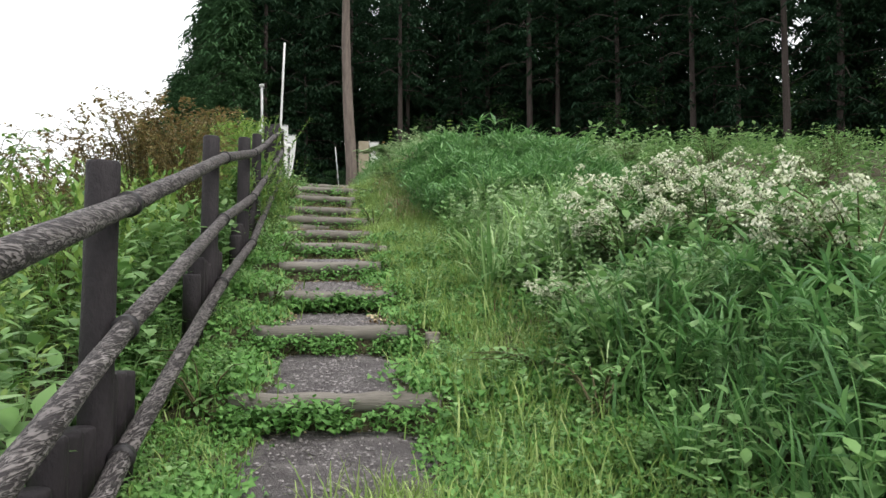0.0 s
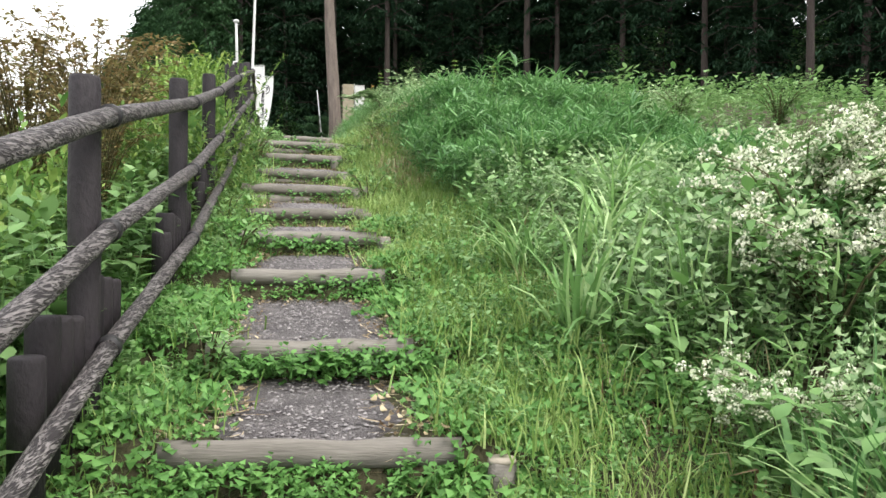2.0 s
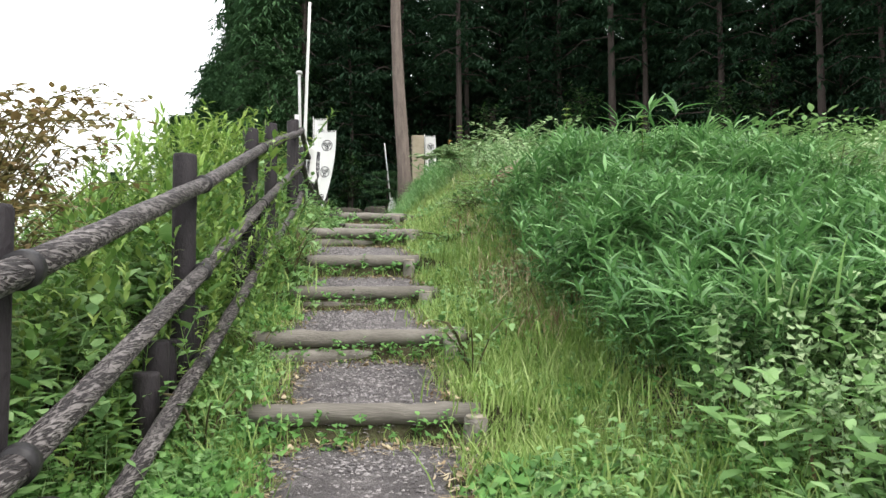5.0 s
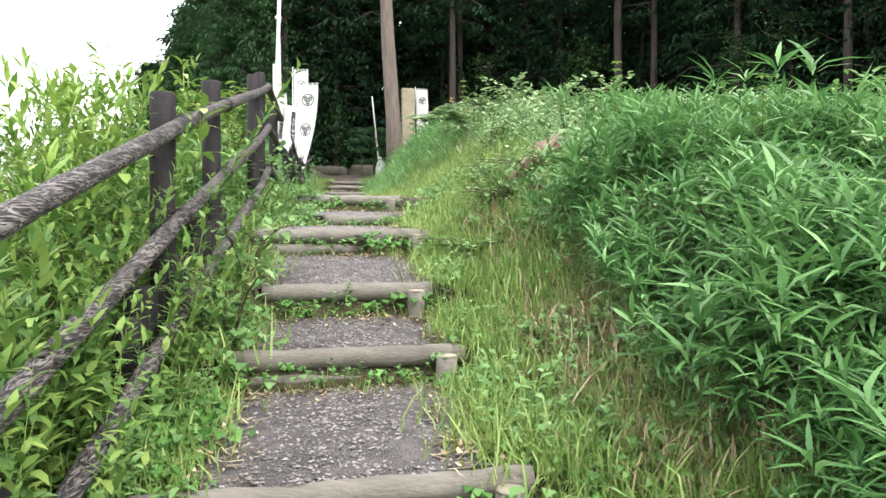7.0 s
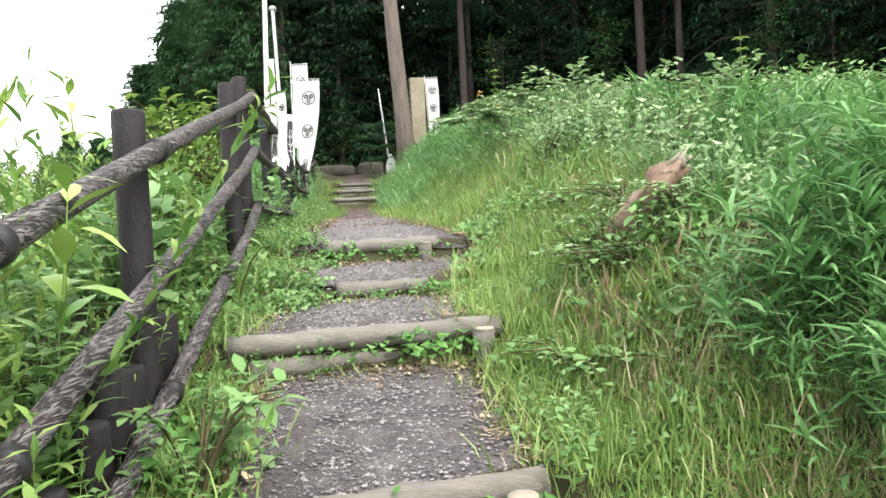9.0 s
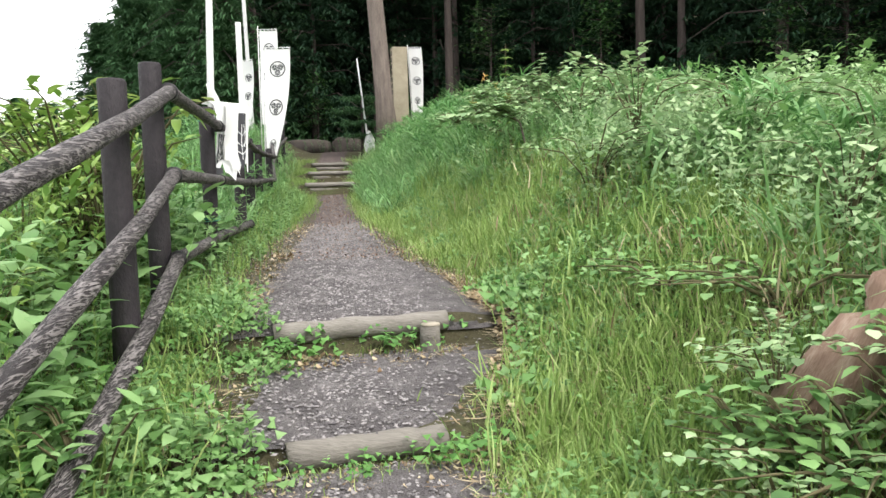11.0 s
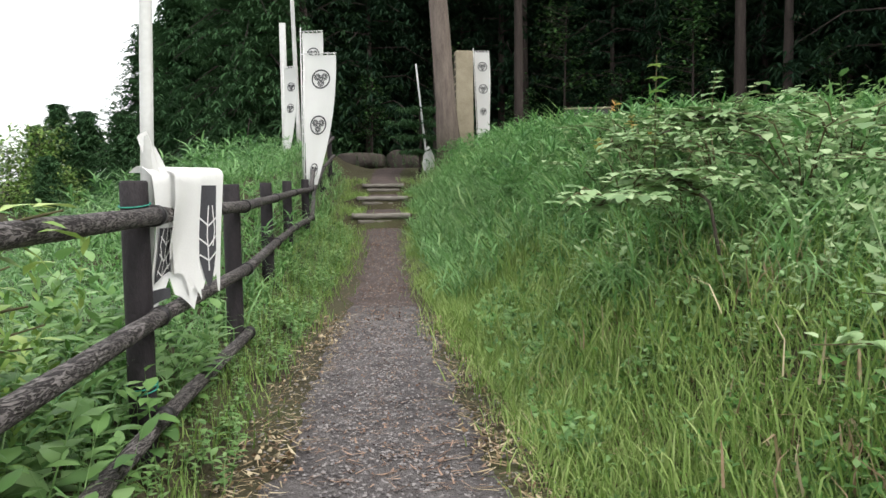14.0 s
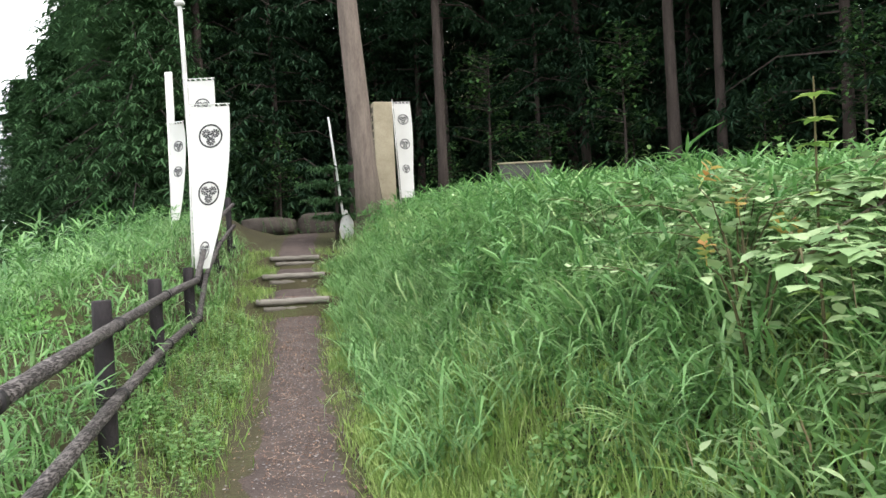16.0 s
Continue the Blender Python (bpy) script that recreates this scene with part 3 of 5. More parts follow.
# stone monument
mon = new("stone_monument")
mon.location = (-4.15, 38.3, gz(-4.15, 38.3) - .1)
tagged(mon, "tall tan stone pillar with carved writing by the trees", "monument")
bm = bmesh.new()
box(bm, .52, .42, 9.72 - mon.location.z, pose(0, 0, (9.72 - mon.location.z) / 2, 0, 0, 14), .03)
part("pillar", bm, M_MONUMENT, mon)
for k in range(9):
    bm = bmesh.new()
    box(bm, .012, .2, .16, pose(-.252, -.065, 1.0 + k * .22, 0, 0, 14), .003)
    part("carved_sign", bm, M_ROCK, mon, "weathered carved letter, not readable")

# low board at the wood's edge
brd = new("low_board")
brd.location = (-.45, 37.6, gz(-.45, 37.6) - .1)
tagged(brd, "low grey board with a pale top edge in tall grass", "board")
hz = 7.85 - brd.location.z
bm = bmesh.new()
box(bm, 1.35, .06, .45, pose(0, 0, hz - .25), .01)
part("panel", bm, M_BOARD, brd)
bm = bmesh.new()
box(bm, 1.42, .12, .04, pose(0, 0, hz), .008)
part("top_edge", bm, M_MONUMENT, brd, "pale top board")
for s in (-.6, .6):
    bm = bmesh.new()
    box(bm, .09, .09, hz - .03, pose(s, .08, (hz - .03) / 2), .008)
    part("leg", bm, M_BOARD, brd)


def boulder(x, y, z, sx, sy, sz, seed, name="boulder", label="dark flat-topped stone at the head of the steps"):
    bm = bmesh.new()
    bmesh.ops.create_icosphere(bm, subdivisions=3, radius=1)
    for v in bm.verts:
        p = v.co.copy()
        q = Vector([math.copysign(abs(c) ** .45, c) for c in p])
        q *= 1 + .16 * noise.noise(p * 1.6 + Vector((seed, 0, 0))) + .05 * noise.noise(p * 5 + Vector((seed, 3, 0)))
        v.co = Vector((q.x * sx, q.y * sy, q.z * sz))
    ob = part(name, bm, M_ROCK)
    ob.location = (x, y, z)
    return tagged(ob, label, "stone", "stones at the top")


boulder(-8.1, 41.6, gz(-8.1, 41.6) + .18, .85, .4, .28, 1)
boulder(-6.6, 42.2, gz(-6.6, 42.2) + .25, .6, .45, .4, 5)
boulder(-9.9, 42.4, gz(-9.9, 42.4) + .1, .6, .4, .2, 9)

# torn banner caught on the fence
def rag():
    base = new("torn_banner")
    base.location = (-4.24, 18.75, 5.31)
    base.scale = (1, .62, 1)
    tagged(base, "torn white crest banner hanging over the fence rail", "torn banner")
    m = Matrix.Rotation(radians(-22), 3, "Z")

    def fx(u, v, off=0.0):
        # over a stiff fold above the rail, then down in pleats
        if v < .14:
            p = Vector((-.04 + .1 * v / .14, 0, .17 + .03 * math.sin(v / .14 * math.pi)))
        else:
            p = Vector((.06 + .02 * math.sin(v * 6 + u * 4), 0, .17 - (v - .14)))
        p.y = u * (1 - .1 * min(1, v)) + .02 * math.sin(v * 5)
        p.x += .03 * math.sin(u * 13 + v * 2) * min(1, v * 2) + off
        return m @ p

    def sheet(name, u0, u1, v0, drop, mat, label, off=0.0, nu=20, nv=26):
        bm = bmesh.new()
        g = [[bm.verts.new(fx(u0 + (u1 - u0) * i / (nu - 1), v0 + (drop(i / (nu - 1)) - v0) * j / (nv - 1), off)) for i in range(nu)] for j in range(nv)]
        for j in range(nv - 1):
            for i in range(nu - 1):
                bm.faces.new((g[j][i], g[j][i + 1], g[j + 1][i + 1], g[j + 1][i]))
        return part(name, bm, mat, base, label)

    sheet("cloth", .05, .66, 0, lambda f: .78 + .07 * math.sin(f * 14) + .03 * math.sin(f * 47) - .12 * f, M_CLOTH, "crumpled white cloth")
    sheet("torn_strip", .18, .42, .1, lambda f: .5 + .25 * f + .04 * math.sin(f * 19), M_CLOTH, "loose torn strip of white cloth", .035, 9, 18)
    sheet("printed_crest", .07, .27, .4, lambda f: .66 - .05 * f, M_INK, "black printed crest on the cloth", .01, 10, 12)
    sheet("printed_crest", .43, .57, .2, lambda f: .5 + .2 * math.sin(f * 3), M_INK, "black printed crest on the cloth", .01, 8, 14)
    sheet("dark_band", .06, .27, .69, lambda f: .76 - .02 * f, M_INK, "dark printed band", .01, 8, 4)

    def vein(bm, line, w=.004):
        last = None
        for k in range(len(line) * 4 - 3):
            f = k / 4
            a, b = line[min(int(f), len(line) - 2)], line[min(int(f), len(line) - 2) + 1]
            t = f - min(int(f), len(line) - 2)
            u, v = a[0] + (b[0] - a[0]) * t, a[1] + (b[1] - a[1]) * t
            du, dv = b[0] - a[0], b[1] - a[1]
            le = math.hypot(du, dv)
            row = [bm.verts.new(fx(u + e * dv / le * w, v - e * du / le * w, .015)) for e in (-1, 1)]
            if last:
                bm.faces.new((last[0], last[1], row[1], row[0]))
            last = row

    for lines in ([[(.16, .4), (.17, .52), (.15, .66)], [(.08, .44), (.16, .48), (.26, .44)], [(.08, .52), (.165, .56), (.26, .5)], [(.08, .6), (.16, .63), (.26, .57)], [(.11, .4), (.08, .48), (.12, .55), (.08, .62)], [(.21, .41), (.24, .48), (.2, .55), (.24, .6)]],
                  [[(.5, .3), (.49, .45), (.5, .62)], [(.44, .36), (.5, .4), (.56, .36)], [(.44, .46), (.5, .5), (.56, .45)], [(.44, .54), (.5, .57), (.56, .53)], [(.53, .3), (.55, .42), (.53, .5)]]):
        bm = bmesh.new()
        for line in lines:
            vein(bm, line)
        part("crest_lines", bm, M_CLOTH, base, "white lines of the printed crest")
    bm = bmesh.new()
    prev = None
    for k in range(12):
        f = k / 11
        c = Vector((.06, .05, .36)).lerp(Vector((.13, .3, -.3)), f) + Vector((.03 * math.sin(f * math.pi), 0, .03 * math.sin(f * math.pi)))
        wv = Vector((.005, .03 + .09 * f * f, .03 - .02 * f))
        row = [bm.verts.new(c + wv * t + Vector((.02 * math.cos(t * 4 + f * 5), 0, 0))) for t in (-1, -.5, 0, .5, 1)]
        if prev:
            for i in range(4):
                bm.faces.new((prev[i], prev[i + 1], row[i + 1], row[i]))
        prev = row
    part("twisted_end", bm, M_CLOTH, base, "twisted white cloth tied to the pole")


rag()

# ---- trees ----
t_spray = [join([place(t_diamond(.3 * rng.uniform(.6, 1.2), .055, .45), rot3(a + rng.normal(0, .3), rng.uniform(-.45, .2)), rng.normal(0, .1, 3) * np.array([1, 1, .45])) for a in np.linspace(-1.5, 4.2, 11)]) for _ in range(6)]


def conifer_mesh(H, r0, low, reach, mat, n_branch=70, steps=7, droop=.35, lean=0.0, bark=M_BARKD, s=1.0):
    """Trunk with limbs, and a crown of many small sprays; two meshes."""
    bm = bmesh.new()
    k = 14
    bend = rng.normal(0, .12, 2)

    def mid(f):
        return Vector((lean * f * H + bend[0] * math.sin(f * 5), bend[1] * math.sin(f * 4), f * H))

    tube([mid(i / (k - 1)) - Vector((0, 0, .4 if i == 0 else 0)) for i in range(k)], [r0 * (1.25 if i == 0 else 1) * (1 - .85 * i / (k - 1)) for i in range(k)], 12, bm=bm, rough=.14, seed=H)
    at, ang, sz = [], [], []
    limbs = bmesh.new()
    for b in range(n_branch):
        f = low + (1 - low) * (b + rng.random()) / n_branch
        L = reach * (1 - ((f - low) / (1 - low)) ** 1.6) * rng.uniform(.6, 1.1) + .35
        a = b * 2.4 + rng.normal(0, .4)
        d = Vector((math.cos(a), math.sin(a), 0))
        p0 = mid(f)
        if b % 2 == 0:
            tube([p0, p0 + d * L * .5 + Vector((0, 0, .03 * L)), p0 + d * L * .92 - Vector((0, 0, droop * L * .6))], [.04, .025, .01], 3, bm=limbs, cap=False)
        high = f > .66
        for q in range(steps):
            if high and (q + b) % 3:
                continue
            g = (q + 1) / steps
            p = p0 + d * L * g + Vector((rng.normal(0, .22), rng.normal(0, .22), -droop * L * g * g + rng.normal(0, .07)))
            at.append(p), ang.append(a - math.pi / 2 + rng.normal(0, .7)), sz.append(s * rng.uniform(.8, 1.5) * (1.7 if high else 1))
    out = []
    for p, a, q in zip(at, ang, sz):
        out.append(place(t_spray[int(rng.integers(6))], rot3(a, rng.uniform(-.4, .1)) * q, p))
    tm = bpy.data.meshes.new("trunk")
    bm.to_mesh(tm)
    bm.free()
    tm.materials.append(bark)
    shade(tm)
    lm = bpy.data.meshes.new("limb_mass")
    limbs.to_mesh(lm)
    limbs.free()
    lm.materials.append(bark)
    return tm, mesh_from("crown", *join(out), mat), lm


def tree(meshes, x, y, s=1.0, yaw=0.0, label="conifer in a dense wood, shade put into its needle colour", name="conifer", group="conifers of the wood", cat="tree", z=None, wide=1.0):
    base = new(name)
    base.location, base.scale = (x, y, gz(x, y) if z is None else z), (s * wide, s * wide, s)
    base.rotation_euler = (0, 0, yaw)
    tagged(base, label, cat, group)
    for nm, me in zip(("trunk", "crown", "limb_mass"), meshes):
        ob = new(nm, me)
        ob.parent = base
        if nm != "trunk":
            tagged(ob, kind="stuff")
    return base


# KINDS and DENSE wear the needle colour darkened for shade, EDGE the lit one
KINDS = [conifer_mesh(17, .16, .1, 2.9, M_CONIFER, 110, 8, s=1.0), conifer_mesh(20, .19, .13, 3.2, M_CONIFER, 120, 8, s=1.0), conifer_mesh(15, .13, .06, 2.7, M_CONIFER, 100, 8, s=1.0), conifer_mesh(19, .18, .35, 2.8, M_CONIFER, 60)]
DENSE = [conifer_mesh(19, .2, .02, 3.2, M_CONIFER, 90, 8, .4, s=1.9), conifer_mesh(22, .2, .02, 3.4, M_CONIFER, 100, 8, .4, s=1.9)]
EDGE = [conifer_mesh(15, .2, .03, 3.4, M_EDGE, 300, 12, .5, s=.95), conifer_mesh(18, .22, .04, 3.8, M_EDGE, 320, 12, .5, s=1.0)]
tr_main = conifer_mesh(21, .31, .5, 2.6, M_CONIFER, 40, bark=M_BARK, lean=-.035)
tree(tr_main, -4.35, 36.0, 1.0, 0, "tall straight pine trunk with reddish-grey bark", "pine", "", z=gz(-4.35, 36) - .1)
tree(KINDS[3], -2.5, 42.5, 1.0, 1.0, "slender dark trunk at the edge of the wood", "conifer")
tree(KINDS[3], -10.6, 43.5, 1.15, 2.0, "brown conifer trunk at the edge of the wood", "conifer")
tree(KINDS[3], 5.0, 42, 1.2, 3.0, "brown conifer trunk at the edge of the wood", "conifer")
tree(KINDS[3], 14.8, 31.5, 1.0, 4.0, "pale brown trunk at the edge of the wood", "conifer")
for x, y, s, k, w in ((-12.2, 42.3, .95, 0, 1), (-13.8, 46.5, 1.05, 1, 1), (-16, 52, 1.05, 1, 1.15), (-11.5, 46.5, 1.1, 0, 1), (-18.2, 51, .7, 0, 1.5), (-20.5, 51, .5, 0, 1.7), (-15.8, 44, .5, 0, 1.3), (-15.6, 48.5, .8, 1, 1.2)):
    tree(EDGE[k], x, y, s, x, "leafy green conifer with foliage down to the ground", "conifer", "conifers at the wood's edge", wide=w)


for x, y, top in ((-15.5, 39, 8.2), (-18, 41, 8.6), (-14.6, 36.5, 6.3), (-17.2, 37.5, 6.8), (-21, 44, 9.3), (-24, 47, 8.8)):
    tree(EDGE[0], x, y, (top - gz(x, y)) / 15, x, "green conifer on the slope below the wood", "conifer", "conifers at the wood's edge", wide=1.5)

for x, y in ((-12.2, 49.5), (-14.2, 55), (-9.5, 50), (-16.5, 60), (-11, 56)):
    tree(DENSE[0], x, y, .95, x, "dense conifer at the back of the wood, shade put into its needle colour", "conifer", "conifers of the wood")


def front(x):
    return 45.5 if x < 2 else max(45.5 - (x - 2) * .75, 19)


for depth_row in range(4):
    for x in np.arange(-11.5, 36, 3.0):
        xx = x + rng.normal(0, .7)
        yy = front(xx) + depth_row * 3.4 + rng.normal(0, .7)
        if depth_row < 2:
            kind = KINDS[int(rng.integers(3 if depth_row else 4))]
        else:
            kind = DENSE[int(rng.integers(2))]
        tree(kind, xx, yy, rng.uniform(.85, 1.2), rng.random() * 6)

# understorey saplings
def broadleaf_mesh(H, spread, n, L, mat):
    bm = bmesh.new()
    tube([(0, 0, -.2), (.05, 0, H * .4), (.1, .05, H)], [.05, .035, .012], 7, bm=bm)
    out = []
    limbs = bmesh.new()
    for b in range(n):
        f = rng.uniform(.3, 1)
        a = rng.random() * 6.28
        d = Vector((math.cos(a), math.sin(a), .25))
        p0 = Vector((.1 * f, 0, H * f))
        le = spread * rng.uniform(.4, 1) * (1.2 - .6 * f)
        tube([p0, p0 + d * le], [.014, .005], 3, bm=limbs, cap=False)
        for q in range(12):
            p = p0 + d * le * rng.uniform(.3, 1.05) + Vector(rng.normal(0, .16, 3))
            out.append(place(t_leaf(L * rng.uniform(.7, 1.2), L * .5, .3), rot3(rng.random() * 6.28, rng.uniform(-.5, .3)), p))
    tm = bpy.data.meshes.new("trunk")
    bm.to_mesh(tm)
    bm.free()
    tm.materials.append(M_BARKD)
    lm = bpy.data.meshes.new("limb_mass")
    limbs.to_mesh(lm)
    limbs.free()
    lm.materials.append(M_BARKD)
    return tm, mesh_from("crown", *join(out), mat), lm


SAP = [broadleaf_mesh(3.6, 1.2, 40, .22, M_UNDER), broadleaf_mesh(2.4, 1.1, 36, .2, M_UNDER), broadleaf_mesh(4.6, 1.4, 50, .22, M_UNDER)]
for x in np.arange(-12, 34, 1.9):
    xx = x + rng.normal(0, .6)
    tree(SAP[int(rng.integers(3))], xx, front(xx) - .5 + rng.normal(0, 1.3), rng.uniform(.7, 1.2), rng.random() * 6, "young broadleaf sapling in the shade of the wood", "sapling", "saplings of the wood", "sapling")
FAR = [broadleaf_mesh(7, 3.0, 190, .34, M_SHRUB), broadleaf_mesh(6.4, 3.4, 190, .32, M_SHRUB)]
for k, (x, y, top) in enumerate(((-32, 56, 6.5), (-38, 62, 6.5), (-30, 66, 8), (-44, 58, 6), (-36, 74, 9), (-17.2, 38, 6.6), (-19.2, 40, 7.9), (-21.5, 41.5, 7.9), (-24.5, 44, 8.2), (-18, 45, 7.4), (-22.5, 49, 8.6), (-28, 48, 7.6), (-16.2, 35.5, 5.2), (-20, 36, 5.4), (-19, 30, 3), (-24, 36, 4.5), (-27, 42, 6), (-19, 52, 8.5), (-26, 55, 9))):
    tree(FAR[k % 2], x, y, (top - float(gz(x, y))) / 7.0, rng.random() * 6, "distant broadleaf tree in the valley", "broadleaf_tree", "distant trees")

# ---- plants ----
def gravel_half(y):
    return np.interp(y, [0, 4, 9, 12, 16, 17.5, 20, 23, 26, 30, 36], [.42, .4, .45, .56, .57, .64, .54, .38, .32, .42, .46])


edge = lambda u, y: (np.abs(np.abs(u) - gravel_half(y) - np.where(u > 0, .7 * flare(y), 0)) < .16) * 1.0


def spots(n, y0, y1, u0, u1, keep=None):
    y, u = rng.uniform(y0, y1, n), rng.uniform(u0, u1, n)
    if keep is not None:
        k = rng.random(n) < keep(u, y)
        y, u = y[k], u[k]
    clear = (u > 0) & (u < gravel_half(y) + .75 * flare(y)) & (y > 15.3) & (y < 18.5) & (keep is not edge)
    y, u = y[~clear], u[~clear]
    return on_ground(u + cx(y), y, -.01)


def patchy(n, y0, y1, u0, u1, scale, cut, seed):
    """Places in patches, where a slow noise is high."""
    p = spots(n, y0, y1, u0, u1)
    k = [noise.noise(Vector((a * scale, b * scale, seed))) > cut for a, b, _ in p]
    return p[np.array(k)]


T_MAT = [t_mat(18, .038, .13) for _ in range(6)]
T_GRASS = [t_tuft(7, .15, .007, (.7, 2.6), .07, 2) for _ in range(7)]
T_LONG = [t_tuft(6, .46, .016, (1.5, 3.4), .06, 3) for _ in range(6)]
T_SASA = [t_sasa(.44, 16, .165, .019) for _ in range(8)]
T_SEDGE = [t_tuft(8, .52, .019, (1.3, 3.2), .08, 5) for _ in range(8)]
T_MEADOW = [t_tuft(9, .16, .0062, (.6, 2.6), .09, 3) for _ in range(7)]
T_HERB = [t_herb(.35, 9, .1, .055) for _ in range(6)]
T_FINE = [t_herb(.38, 15, .05, .026, .7, simple=True) for _ in range(6)]
T_BUSH = [t_herb(.95, 32, .11, .044, .9, .15, .1) for _ in range(6)]
T_TALL = [t_herb(1.5, 64, .105, .034, 1.0, .12, .15) for _ in range(6)]
T_FENCE = [t_herb(.9, 38, .095, .032, 1.0, .14, .05) for _ in range(6)]
T_SMALL = [t_herb(.16, 9, .045, .026) for _ in range(5)]
T_TIP = [t_herb(.16, 13, .1, .03, 1.3, .1, .0) for _ in range(4)]
verge = lambda u, y: (np.abs(u) > gravel_half(y) * rng.uniform(.95, 1.35, len(u)) + np.where((y > 16) & (y < 24), .09, 0) + np.where(u > 0, .8 * flare(y), 0)) * 1.0


def plants(name, tpls, at, size, mat, label, category, tilt=.2, wave=.55):
    return stuff(name, mesh_from(name, *scatter(tpls, at, size, tilt, wave), mat), label, category)


cat = np.concatenate
plants("ground_cover", T_MAT, cat([spots(6500, .8, 9, -1.3, 1.6, verge), spots(700, 9, 17, -1.25, -.5, verge), patchy(1500, 9, 22, .9, 2.6, .9, .1, 3), spots(1400, 18, 30, 1.2, 4.5), spots(700, 18, 30, -3.5, -1.2)]), (.7, 1.4), M_COVER, "low bright green weeds beside the steps", "ground cover")
plants("short_grass", T_GRASS, cat([patchy(5000, 3, 17, .58, 1.5, .9, -.1, 2), patchy(4200, 8, 17.5, .75, 2.0, 1.1, 0, 11), spots(3000, 15.5, 21.5, 1.25, 2.5), spots(2200, .8, 17, -1.2, -.4, verge), spots(2200, 16.4, 36, -1.3, -.3, verge), spots(900, 26, 36, .3, 1.2, verge)]), (.5, 1.4), M_GRASS, "short bright green grass along the path", "grass", wave=.25)
su = rng.uniform(-.6, .6, (8, 34))
step_tufts = cat([on_ground(u + cx(sy), sy + slant(sy) * u - .04 - np.abs(rng.normal(0, .06, 34)), -.01) for u, sy in zip(su, STEPS[6:14])])
plants("verge_grass", [t_tuft(9, .085, .006, (.7, 2.4), .06, 2) for _ in range(6)], cat([spots(8500, 15.6, 24, .4, 1.45, verge), spots(1500, 24, 34, .3, 1.1, verge), patchy(3800, 12.6, 17.5, .75, 2.4, .9, -.15, 21), spots(3600, 7.5, 15.6, .45, 1.35, verge), spots(1200, 8, 15.6, -1.1, -.4, verge), step_tufts]), (.6, 1.4), M_LAWN, "short light green grass on the verge", "grass", wave=.25)
plants("weeds", T_SMALL, cat([spots(1350, .8, 8.5, .6, 1.9), spots(450, 8.5, 30, .8, 1.8), spots(2200, .8, 30, -1.3, -.55, verge), patchy(1900, 9, 21, 1.0, 2.8, .8, .05, 6)]), (.7, 1.5), M_HERB, "small leafy weeds on the verges", "weeds")
rp = []
for i, sy in enumerate(STEPS[:14]):
    n = 150 if i < 5 else 60 if i < 7 else 26
    u, y = rng.uniform(-.62, .62, n), sy - .06 - np.abs(rng.normal(0, .07, n))
    zz = np.interp(y, PY, PZ) + rng.uniform(0, RISE[i] * .55, n)
    rp.append(np.stack([u + cx(y), y + slant(y) * u, zz], -1))
plants("step_weeds", [t_mat(9, .045, .08) for _ in range(4)] + [t_herb(.1, 6, .05, .035) for _ in range(3)], cat(rp), (.7, 1.3), M_COVER, "small weeds growing under the step logs", "weeds", .12)

# the bank
plants("bamboo_grass", T_SASA, cat([spots(3700, 9.2, 13.4, 1.5, 4.4), spots(700, 13.2, 17, 2.4, 4.8), spots(600, 1, 4.4, 1.7, 3.6), spots(1500, 21, 36, 1.4, 5), patchy(1100, 4, 10, 2.2, 6, .6, .1, 8)]), (.6, 1.15), M_SASA, "dense bamboo grass on the bank", "bamboo grass", wave=.4)
plants("bank_weeds", T_HERB, cat([spots(2900, 1, 9.5, 1.35, 6), spots(350, 9.5, 13, 2.6, 6), spots(1300, 13, 36, 2.2, 7)]), (.6, 1.4), M_HERB, "mixed leafy weeds on the bank", "weeds")
plants("fine_weeds", T_FINE, cat([spots(2000, 4, 9.5, 1.5, 6.5), spots(400, 9.5, 12, 3, 6.5), patchy(2600, 12, 24, 1.9, 6, .7, 0, 5)]), (.7, 1.4), M_BRAMBLE, "fine pale-leaved weeds on the bank", "weeds")
plants("bank_long_grass", T_LONG, cat([spots(500, 4, 9, 1.5, 5), spots(400, 9, 14, 2.6, 5), spots(500, 14, 20, 2.4, 5), spots(250, 23, 37, .95, 1.5), spots(2600, 19, 37, 1.5, 6), spots(1200, 20, 38, 4, 14)]), (.6, 1.25), M_REED, "long arching grass on the bank", "grass")
plants("far_bank_weeds", T_HERB, spots(2000, 4, 38, 5, 16), (1.1, 2.2), M_HERB, "tall weeds on the slope before the wood", "weeds")

taper = lambda u, y: np.clip(1.9 - u, .15, 1) * verge(u, y)
plants("meadow_grass", T_MEADOW, cat([spots(4700, 7.5, 17, .5, 1.9, taper), spots(240, 2.1, 3.0, .05, .75), spots(1500, 2.6, 7.5, .6, 1.5, taper), spots(900, 9, 17, -1.0, -.5, verge), patchy(2200, 15.5, 21, 1.0, 2.8, .8, -.1, 14), spots(3600, 17, 24, .42, 1.7, verge)]), (.7, 1.5), M_LAWN, "fresh light green grass on the foot of the bank", "grass", wave=.25)
